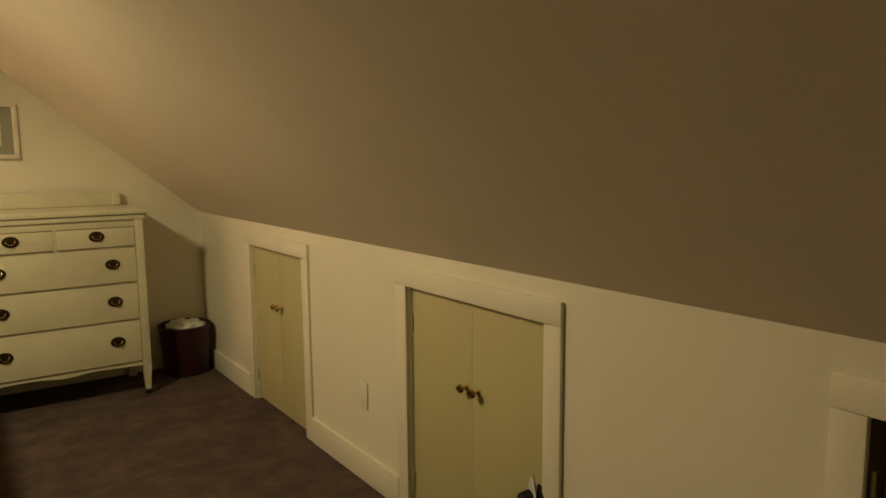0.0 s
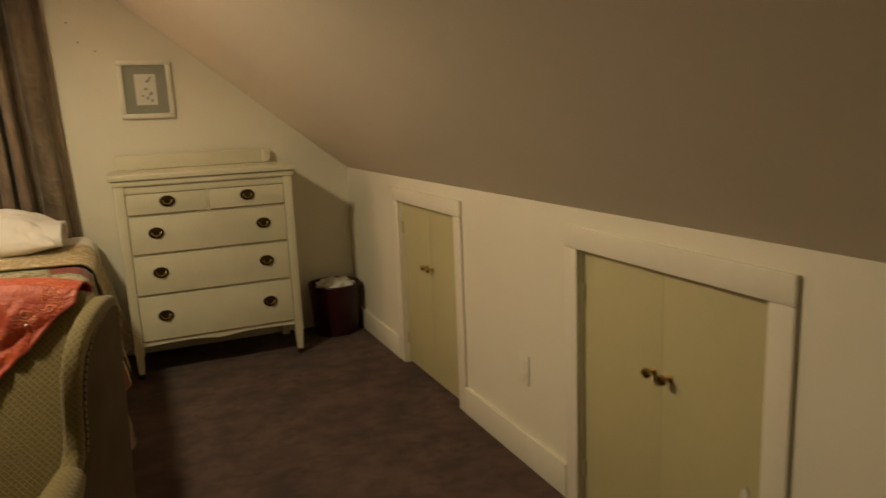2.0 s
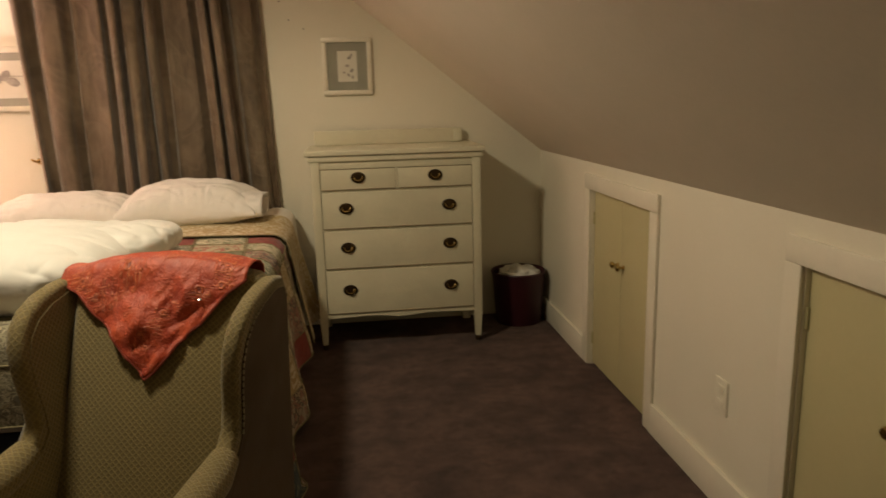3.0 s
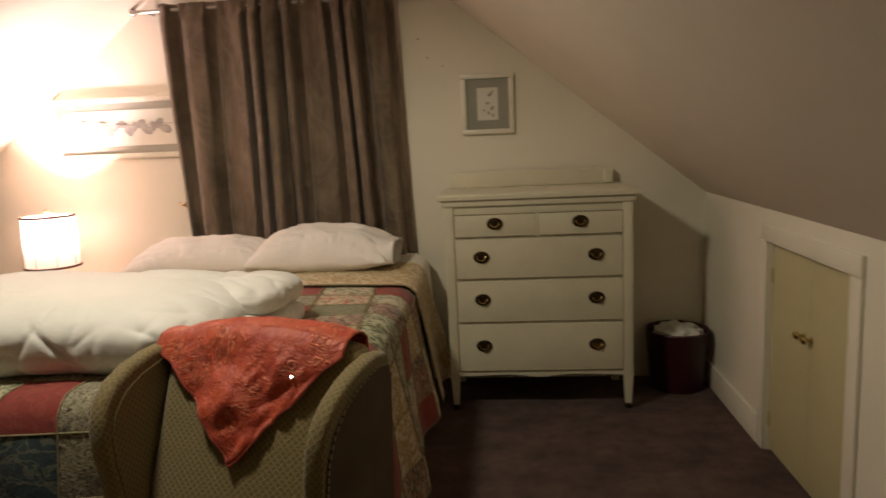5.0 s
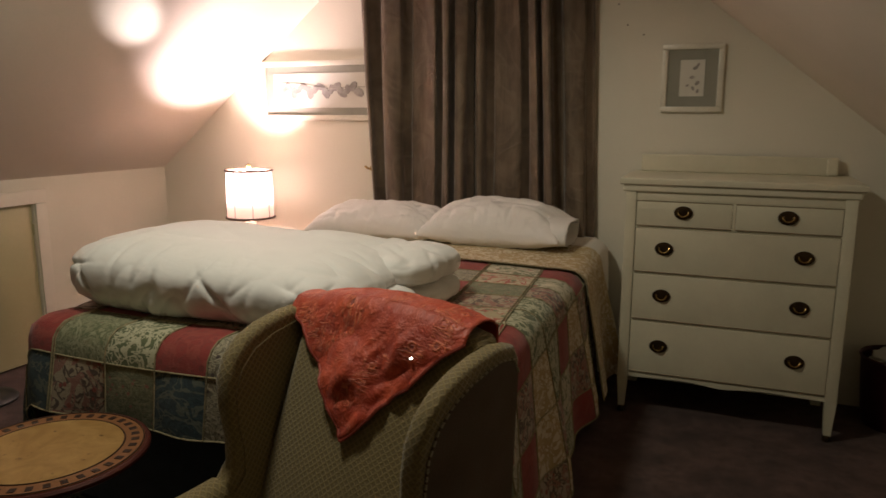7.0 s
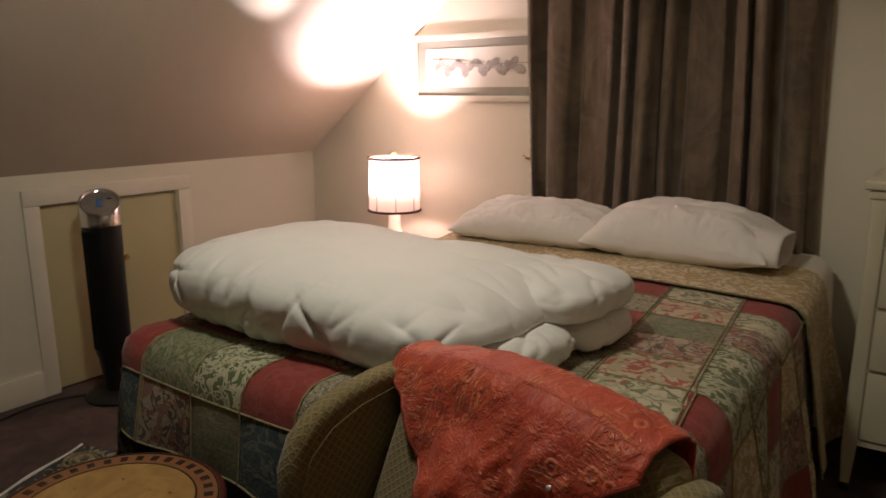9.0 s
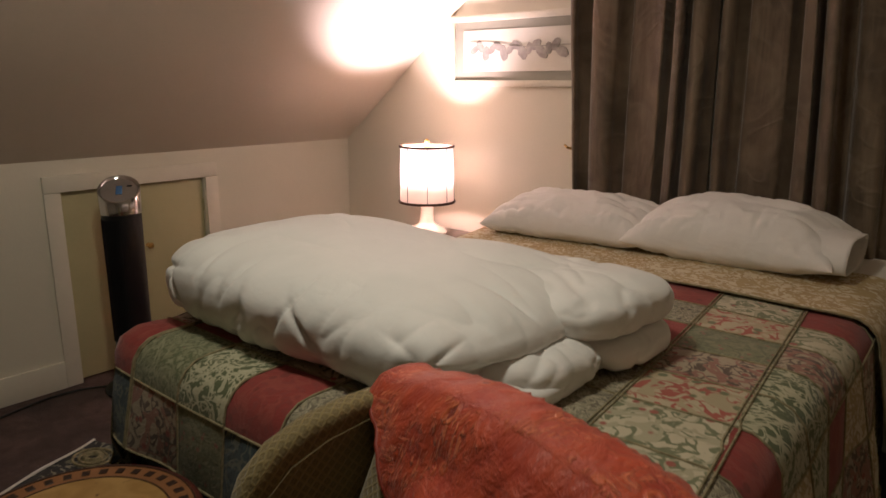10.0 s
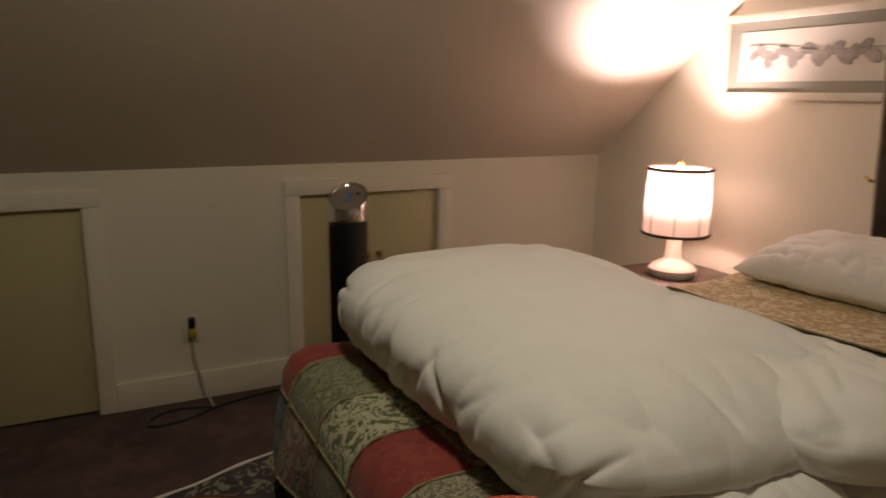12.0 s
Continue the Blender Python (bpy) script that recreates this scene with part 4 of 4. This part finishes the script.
def curtain(x0, x1, xb0, xb1, seed, label):
    ob = thing("curtain", ((x0 + x1) / 2, 4.885, 0.55), label, "curtain", "curtains over the window")

    def f(u, v):
        k = (v - 0.40) / (2.13 - 0.40)
        a, b = xb0 + (x0 - xb0) * k, xb1 + (x1 - xb1) * k
        ph = (u + 0.06 * math.sin(7 * u + seed) + 0.03 * math.sin(15 * u + 2 * seed)) * 2 * math.pi * 4.6 + seed + 0.3 * math.sin(2 * v + seed)
        ph += 0.6 * math.sin(ph + 0.8)
        amp = (0.040 + 0.006 * (1 - k) + 0.014 * math.sin(u * 9 + seed)) * (0.55 if v > 2.06 else 1.0)
        amp *= 0.45 + 0.55 * ramp01((u - 0.04) / 0.14)
        x = a + (b - a) * (u + 0.010 * math.sin(ph * 2 + 1) + 0.012 * math.sin(2.0 * v + 7 * u + seed))
        y = 4.912 - 2 * amp * (0.35 * abs(math.sin(ph / 2)) + 0.65 * math.sin(ph / 2) ** 2) + 0.005 * math.sin(ph * 2.3 + 3 * v) + 0.005 * noisy(u * 9, v * 4, seed)
        y += 0.04 * ramp01(1 - u / 0.03) - 0.036 * math.exp(-((u - 0.055) / 0.04) ** 2)
        if v > 2.06:
            y = 4.866 + (y - 4.880) * 0.7 + 0.006 * math.sin(60 * u + seed)
        return Vector((x, min(y, 4.914), v))

    p = part("panel", sheet(f, steps(0, 1, 220), steps(0.40, 2.135, 60), uvf=lambda u, v: (u * 0.95 + seed, v)), VELVET, ob, angle=80)
    solid(p, 0.004, 0)


curtain(-1.315, -0.640, -1.245, -0.672, 0.4, "taupe velvet curtain panel with a scroll pattern, drawn shut")
curtain(-0.650, -0.055, -0.632, 0.020, 2.1, "taupe velvet curtain panel with a scroll pattern, drawn closed")
hook = thing("tieback_hook", (-1.297, YN, 1.057), "small brass curtain tieback hook on the wall", "hook")
part("hook_arm", sweep([(-1.297, YN, 1.05), (-1.297, YN - 0.03, 1.05), (-1.31, YN - 0.045, 1.056), (-1.325, YN - 0.04, 1.066)], 0.006, 8), BRASS, hook)
part("hook_plate", lathe([(0.018, 0), (0.018, 0.004), (0.008, 0.008)], (-1.297, YN, 1.052), 16, m=Matrix.Rotation(radians(90), 4, "X")), BRASS, hook)


# ---- pictures ----
def picture(x0, x1, z0, z1, rim, mat_w, art, label, tilt=0.0):
    y = YN
    ob = thing("framed_picture", ((x0 + x1) / 2, y, (z0 + z1) / 2), label, "picture")
    for lo, hi in (((x0, z0), (x1, z0 + rim)), ((x0, z1 - rim), (x1, z1)), ((x0, z0 + rim), (x0 + rim, z1 - rim)), ((x1 - rim, z0 + rim), (x1, z1 - rim))):
        part("frame_bar", box((lo[0], y - 0.024, lo[1]), (hi[0], y - 0.001, hi[1]), 0.004), SILVER, ob)
    part("mount", box((x0 + rim, y - 0.012, z0 + rim), (x1 - rim, y - 0.003, z1 - rim)), SAGE, ob, "sage green mount board")
    px0, px1, pz0, pz1 = x0 + rim + mat_w[0], x1 - rim - mat_w[0], z0 + rim + mat_w[1], z1 - rim - mat_w[1]
    part("print", box((px0, y - 0.0145, pz0), (px1, y - 0.0125, pz1)), PAPER, ob, "off-white art print")
    for k, (u, v, r, a) in enumerate(art):
        cx, cz = px0 + (px1 - px0) * u, pz0 + (pz1 - pz0) * v
        n = 18
        pts = []
        for q in range(n):
            th = 2 * math.pi * q / n
            rr = r * (1 + 0.25 * noise.noise(Vector((math.cos(th) * 2 + k * 5, math.sin(th) * 2, 1))))
            lx, lz = rr * math.cos(th), rr * 0.62 * math.sin(th)
            pts.append((cx + lx * math.cos(a) - lz * math.sin(a), cz + lx * math.sin(a) + lz * math.cos(a)))
        part("ink_leaf", extruded(pts, "y", y - 0.0152 - 0.0003 * k, y - 0.0146), INK, ob, "grey ink leaf", smooth=False)
    return ob, (px0, px1, pz0, pz1)


picture(0.288, 0.567, 1.372, 1.690, 0.026, (0.058, 0.048),
        [(0.62, 0.78, 0.013, 0.6), (0.72, 0.86, 0.009, 1.2), (0.50, 0.52, 0.012, 0.2), (0.72, 0.36, 0.013, 0.9), (0.55, 0.22, 0.011, 2.0), (0.33, 0.30, 0.008, 0.4), (0.75, 0.14, 0.010, 1.5)],
        "small silver-framed botanical print with a sage mount above the dresser")
art = [(0.10 + 0.052 * k, 0.52 + 0.10 * math.sin(k * 2.1), 0.027 + 0.009 * ((k * 7) % 3) / 2, 0.5 + (k * 1.7) % 2.4) for k in range(15)]
big, (px0, px1, pz0, pz1) = picture(-2.03, -1.17, 1.326, 1.668, 0.030, (0.052, 0.042), art, "wide silver-framed leaf branch print with a sage mount beside the curtain")
part("twig", sweep([(px0 + (px1 - px0) * t, YN - 0.0205, pz0 + (pz1 - pz0) * (0.66 - 0.12 * t + 0.03 * math.sin(9 * t))) for t in steps(0.06, 0.92, 24)], 0.0016, 5), INK, big, "thin ink twig")
for x, z in ((0.068, 1.889), (0.114, 1.789), (0.193, 1.741)):
    nail = thing("wall_nail", (x, YN, z), "tiny dark nail stuck in the gable wall", "nail", "nails above the dresser")
    part("nail_head", lathe([(0.0035, 0), (0.004, 0.003), (0, 0.005)], (x, YN, z), 10, m=Matrix.Rotation(radians(90), 4, "X")), OLD_BRASS, nail)

# ---- nightstand and lamp ----
NZ = 0.585
stand = thing("nightstand", (LAMP[0], 4.66, 0), "dark wooden nightstand beside the bed", "nightstand")
part("top", box((-2.17, 4.42, NZ - 0.025), (-1.715, 4.90, NZ), 0.006), DARK_WOOD, stand)
part("body", box((-2.14, 4.45, 0.12), (-1.745, 4.89, NZ - 0.025), 0.004), DARK_WOOD, stand)
part("drawer_front", box((-2.12, 4.437, 0.38), (-1.765, 4.452, NZ - 0.05), 0.004), DARK_WOOD, stand)
for lx in (-2.12, -1.765):
    for ly in (4.47, 4.87):
        part("leg", box((lx - 0.02, ly - 0.02, 0), (lx + 0.02, ly + 0.02, 0.125), 0.003), DARK_WOOD, stand)

lamp = thing("table_lamp", (*LAMP, NZ), "white ceramic table lamp with a lit cloth drum shade", "table lamp")
part("lamp_base", lathe([(0.0, 0.0), (0.085, 0.0), (0.098, 0.018), (0.100, 0.035), (0.080, 0.056), (0.045, 0.070), (0.034, 0.085), (0.030, 0.13), (0.033, 0.17), (0.040, 0.182), (0.034, 0.192), (0, 0.194)], (*LAMP, NZ), 36), CERAMIC, lamp)
part("socket", lathe([(0.014, 0.19), (0.018, 0.20), (0.018, 0.235), (0.0, 0.236)], (*LAMP, NZ), 18), BRASS, lamp)
SZ0, SZ1, SR0, SR1 = 0.772, 1.043, 0.134, 0.129
shade = part("shade", lathe([(SR0, SZ0), (SR0 - 0.001, SZ0 + 0.09), (SR1 + 0.001, SZ1 - 0.09), (SR1, SZ1)][0:1] + [(SR0 + (SR1 - SR0) * t, SZ0 + (SZ1 - SZ0) * t) for t in steps(0.1, 1, 9)], (*LAMP, 0), 56), SHADE, lamp, "glowing cream cloth drum shade")
me = shade.data
bm = bmesh.new()
bm.from_mesh(me)
bmesh.ops.delete(bm, geom=[f for f in bm.faces if len(f.verts) > 8], context="FACES")
bm.to_mesh(me)
bm.free()
for z, r in ((SZ0, SR0), (SZ1, SR1)):
    part("braid", sweep([(LAMP[0] + (r + 0.002) * math.cos(a), LAMP[1] + (r + 0.002) * math.sin(a), z) for a in steps(0, 2 * math.pi, 60)], 0.0066, 6), BROWN_TRIM, shade, "dark brown braid")
# Front seam, plus dark lines laid outside for the inner ribs' silhouettes.
for k in range(8):
    a = 2 * math.pi * k / 8 - 0.83
    part("seam", sweep([(LAMP[0] + (SR0 + 0.001) * math.cos(a), LAMP[1] + (SR0 + 0.001) * math.sin(a), SZ0), (LAMP[0] + (SR1 + 0.001) * math.cos(a), LAMP[1] + (SR1 + 0.001) * math.sin(a), SZ1)], 0.0017, 5), BROWN_TRIM, shade)
for k in range(3):
    a = 2 * math.pi * k / 3 + 0.5
    part("spider_arm", sweep([(*LAMP, SZ1 - 0.004), (LAMP[0] + SR1 * math.cos(a), LAMP[1] + SR1 * math.sin(a), SZ1 - 0.004)], 0.002, 6), BRASS, lamp)
for s in (-1, 1):
    part("harp", sweep([(LAMP[0] + s * w, LAMP[1], z) for w, z in ((0.018, NZ + 0.21), (0.05, NZ + 0.26), (0.058, NZ + 0.34), (0.045, NZ + 0.42), (0.0, SZ1 - 0.006))], 0.002, 6), BRASS, lamp)
part("finial", lathe([(0.004, 0), (0.007, 0.008), (0.012, 0.016), (0.013, 0.026), (0.006, 0.034), (0, 0.038)], (*LAMP, SZ1), 16), BRASS, lamp)

# ---- tower fan ----
FX, FY = -2.60, 3.42
fan = thing("tower_fan", (FX, FY, 0), "slim black tower fan with a slanted chrome top", "tower fan")
part("foot", lathe([(0.0, 0.0), (0.135, 0.0), (0.140, 0.012), (0.125, 0.026), (0.05, 0.040), (0.045, 0.05), (0, 0.05)], (FX, FY, 0), 40), BLACK, fan)
part("neck", lathe([(0.052, 0.045), (0.058, 0.10), (0.07, 0.205), (0, 0.206)], (FX, FY, 0), 32), BLACK, fan)
part("column", lathe([(0.070, 0.205), (0.076, 0.215), (0.078, 0.50), (0.080, 0.80), (0, 0.801)], (FX, FY, 0), 40), BLACK, fan)
grille = bmesh.new()
for k in range(26):
    a = radians(-150 + k * 4.6)
    sweep([(FX + 0.079 * math.cos(a), FY + 0.079 * math.sin(a), 0.24), (FX + 0.0805 * math.cos(a), FY + 0.0805 * math.sin(a), 0.78)], 0.0022, 4, into=grille)
part("grille", grille, BLACK, fan, "fine vertical black grille bars")
face_dir = Vector((0.86, -0.51, 0)).normalized()
SLANT = math.tan(radians(30))


def cap_ring(bm, r, rise, slanted=True):
    """A ring of the cap's wall or rim at radius r, lying in its slanted top plane or level."""
    ring = []
    for k in range(56):
        d = Vector((math.cos(2 * math.pi * k / 56), math.sin(2 * math.pi * k / 56), 0)) * r
        z = 0.904 - SLANT * d.dot(face_dir) + rise if slanted else rise
        ring.append(bm.verts.new((FX + d.x, FY + d.y, z)))
    return ring


def cap_skin(bm, rings, closed):
    for a, b in zip(rings, rings[1:]):
        for k in range(56):
            bm.faces.new((a[k], a[(k + 1) % 56], b[(k + 1) % 56], b[k]))
    if closed:
        bm.faces.new(rings[-1])
    return bm


cap = bmesh.new()
cap_skin(cap, [cap_ring(cap, 0.080, 0.798, False), cap_ring(cap, 0.084, 0.802, False), cap_ring(cap, 0.085, -0.006), cap_ring(cap, 0.083, 0.0), cap_ring(cap, 0.078, 0.001), cap_ring(cap, 0.074, -0.004), cap_ring(cap, 0.072, -0.010)], True)
cap_part = part("cap", cap, CHROME, fan, "polished chrome slanted cap", angle=35)
dial = bmesh.new()
cap_skin(dial, [cap_ring(dial, 0.0725, -0.009), cap_ring(dial, 0.071, -0.0065)], True)
part("control_face", dial, surface("satin_steel", (0.55, 0.54, 0.52), (0.46, 0.45, 0.44), 0.32, 9, 90, 0.05, 0.8), cap_part, "satin grey control face", angle=20)
tilt = Matrix.Translation((FX, FY, 0.898)) @ Matrix.Rotation(math.atan2(face_dir.y, face_dir.x), 4, "Z") @ Matrix.Rotation(radians(30), 4, "Y")
disp = box((-0.026, -0.013, 0), (0.030, 0.013, 0.004), 0.0015)
disp.transform(tilt)
part("display", disp, SCREEN, cap_part, "small blue display")
mark = box((-0.030, 0.030, 0), (-0.022, 0.050, 0.003), 0.001)
mark.transform(tilt)
part("label_bar", mark, BLACK, cap_part)

# ---- round inlaid table ----
TX, TY, TZ, TR = -1.025, 2.53, 0.46, 0.255
table = thing("side_table", (TX, TY, 0), "round inlaid wooden side table with a checkered border", "side table")
top_part = part("tabletop", lathe([(0, TZ - 0.022), (TR - 0.012, TZ - 0.022), (TR, TZ - 0.014), (TR, TZ - 0.005), (TR - 0.005, TZ), (TR - 0.012, TZ + 0.0005), (0, TZ + 0.0005)], (TX, TY, 0), 64), REDWOOD, table)
part("border", lathe([(0.185, TZ), (0.185, TZ + 0.0025), (TR - 0.014, TZ + 0.0025), (TR - 0.014, TZ)], (TX, TY, 0), 64), BAND, top_part, "reddish veneer border")
part("centre", lathe([(0, TZ), (0.186, TZ), (0.186, TZ + 0.004), (0, TZ + 0.004)], (TX, TY, 0), 64), BURL, top_part, "golden burl veneer centre")
for r in (0.189, TR - 0.017):
    part("line", sweep([(TX + r * math.cos(a), TY + r * math.sin(a), TZ + 0.003) for a in steps(0, 2 * math.pi, 72)], 0.0022, 5), EBONY, top_part)
for k in range(36):
    a = 2 * math.pi * k / 36
    blk = box((0.2055, -0.0085, TZ + 0.002), (0.226, 0.0085, TZ + 0.0042), 0.0008, seg=1)
    blk.transform(Matrix.Translation((TX, TY, 0)) @ Matrix.Rotation(a, 4, "Z"))
    part("inlay_block", blk, EBONY, top_part, smooth=False)
part("pedestal", lathe([(0.030, 0.12), (0.042, 0.15), (0.028, 0.20), (0.020, 0.28), (0.024, 0.36), (0.05, 0.42), (0.09, TZ - 0.022)], (TX, TY, 0), 24), REDWOOD, table)
for k in range(3):
    a = 2 * math.pi * k / 3 + 0.4
    part("leg", sweep([(TX + r * math.cos(a), TY + r * math.sin(a), z) for r, z in ((0.02, 0.17), (0.07, 0.165), (0.13, 0.10), (0.18, 0.03), (0.20, 0.014))], [0.02, 0.019, 0.016, 0.014, 0.013], 10), REDWOOD, table)

# ---- rug under the table ----
RUG_AT = pose(-2.24, 3.06, 0, 0, 0, 20)
rug = thing("area_rug", RUG_AT.translation, "black patterned rug with a white edge, partly under the bed", "rug")
RUG = print_cloth("rug_black_medallion", (0.018, 0.018, 0.022), (0.30, 0.29, 0.21), (0.03, 0.03, 0.035), (0.20, 0.20, 0.13), 21, 16, 1, 1.0)


def rug_part(name, bm, material, label=""):
    bm.transform(RUG_AT)
    part(name, bm, material, rug, label)


rug_part("woven_face", sheet(lambda u, v: Vector((u, v, 0.010 + 0.002 * math.sin(9 * u) * math.sin(7 * v))), steps(0, 1.15, 24), steps(-0.85, 0, 20)), RUG)
rug_part("backing", box((0, -0.85, 0.001), (1.15, 0, 0.007)), BLACK_CLOTH)
for a, b in (((-0.006, 0.006), (-0.006, -0.856)), ((-0.006, -0.856), (1.15, -0.856))):
    rug_part("edging", sweep([(a[0] + (b[0] - a[0]) * t + 0.006 * math.sin(17 * t), a[1] + (b[1] - a[1]) * t + 0.006 * math.sin(23 * t), 0.008) for t in steps(0, 1, 40)], 0.007, 8), LINER, "white bound edge")
for mx_, my_ in ((0.10, -0.10), (0.40, -0.55), (0.10, -0.60)):
    for r in (0.075, 0.052, 0.030):
        rug_part("medallion", sweep([(mx_ + r * math.cos(a), my_ + r * 0.8 * math.sin(a), 0.0125) for a in steps(0, 2 * math.pi, 36)], 0.005 if r > 0.04 else 0.011, 6), BRAID, "pale ring medallion")

# ---- wall outlets, plug and cords ----
def outlet(x, y, z, s, label):
    ob = thing("wall_outlet", (x, y, z), label, "outlet")
    lo, hi = sorted((x, x + s * 0.006))
    plate = part("plate", box((lo, y - 0.036, z - 0.058), (hi, y + 0.036, z + 0.058), 0.002), WALL, ob)
    lo, hi = sorted((x + s * 0.005, x + s * 0.008))
    for dz in (-0.024, 0.024):
        part("socket", box((lo, y - 0.017, z + dz - 0.014), (hi, y + 0.017, z + dz + 0.014), 0.001), WALL, plate)
    return ob


outlet(XE, 2.73, 0.375, -1, "cream plastic wall outlet on the knee wall")
outlet(XW, 2.785, 0.325, 1, "cream wall outlet with a yellow plug beside the hatch")
plug = thing("power_plug", (XW + 0.02, 2.785, 0.335), "yellow and black power plug with a hanging grey cord", "plug")
part("plug_head", box((XW + 0.008, 2.771, 0.335), (XW + 0.040, 2.799, 0.380), 0.006), BLACK, plug)
part("plug_body", box((XW + 0.008, 2.768, 0.295), (XW + 0.042, 2.802, 0.335), 0.008), YELLOW, plug)
part("cord", sweep([(XW + 0.025, 2.785, 0.298), (XW + 0.045, 2.784, 0.22), (XW + 0.05, 2.80, 0.14), (XW + 0.08, 2.82, 0.06), (XW + 0.14, 2.84, 0.008)], 0.0045, 8), CORD_GREY, plug)
floor_cord = thing("extension_lead", (XW + 0.2, 2.8, 0), "black power cord lying loosely on the carpet", "cord")
pts = [(XW + 0.14, 2.84), (XW + 0.10, 2.70), (XW + 0.14, 2.60), (XW + 0.22, 2.58), (XW + 0.22, 2.70), (XW + 0.14, 2.86), (XW + 0.10, 3.00), (XW + 0.08, 3.12), (XW + 0.10, 3.24), (FX - 0.09, FY - 0.08)]
fine = []
for k in range(len(pts) - 1):
    p0, p1, p2, p3 = (Vector(pts[min(max(i, 0), len(pts) - 1)]) for i in (k - 1, k, k + 1, k + 2))
    for q in range(8):
        t = q / 8
        c = 0.5 * ((2 * p1) + (p2 - p0) * t + (2 * p0 - 5 * p1 + 4 * p2 - p3) * t * t + (3 * p1 - p0 - 3 * p2 + p3) * t ** 3)
        fine.append((c.x, c.y, 0.008))
part("cable", sweep(fine, 0.0045, 8), CORD_BLACK, floor_cord)

# ---- bag against the hatch ----
bag = thing("shoulder_bag", (1.42, 1.62, 0), "black nylon bag with white papers leaning on the hatch", "bag")
sack = bmesh.new()
bmesh.ops.create_icosphere(sack, subdivisions=4, radius=1)
for v in sack.verts:
    c = v.co
    n = 1 + 0.12 * noise.noise(c * 2.0) + 0.05 * noise.noise(c * 6)
    q = [math.copysign(abs(a) ** 0.7, a) for a in c]
    v.co = Vector((1.42 + q[0] * 0.11 * n, 1.62 + q[1] * 0.15 * n, max(0.0, 0.18 + q[2] * 0.18 * n)))
part("sack", sack, BLACK_CLOTH, bag, angle=80)
part("flap", extruded([(1.53, 0.28), (1.67, 0.30), (1.615, 0.425), (1.600, 0.435), (1.585, 0.425)], "x", 1.44, 1.475, 0.008), BLACK_CLOTH, bag)
part("paper", extruded([(1.60, 0.20), (1.72, 0.20), (1.680, 0.415), (1.668, 0.428)], "x", 1.545, 1.553), LINER, bag, "white paper sheet sticking out")
part("strap", sweep([(1.535, 1.60, 0.25), (1.55, 1.625, 0.36), (1.552, 1.645, 0.40), (1.55, 1.655, 0.34), (1.53, 1.66, 0.22)], 0.008, 8), BLACK_CLOTH, bag)
for y, z in ((1.66, 0.300), (1.60, 0.285)):
    part("buckle", box((1.300, y - 0.012, z), (1.312, y + 0.012, z + 0.012), 0.003), CHROME, bag)

# ---- ceiling light ----
fixture = thing("ceiling_light", (*CAN, FLAT), "small white ceiling lamp holder at the ridge", "ceiling light")
part("rose", lathe([(0, 0), (0.055, 0), (0.055, -0.008), (0.022, -0.016), (0.020, -0.022), (0.0, -0.022)], (*CAN, FLAT), 32), CERAMIC, fixture)
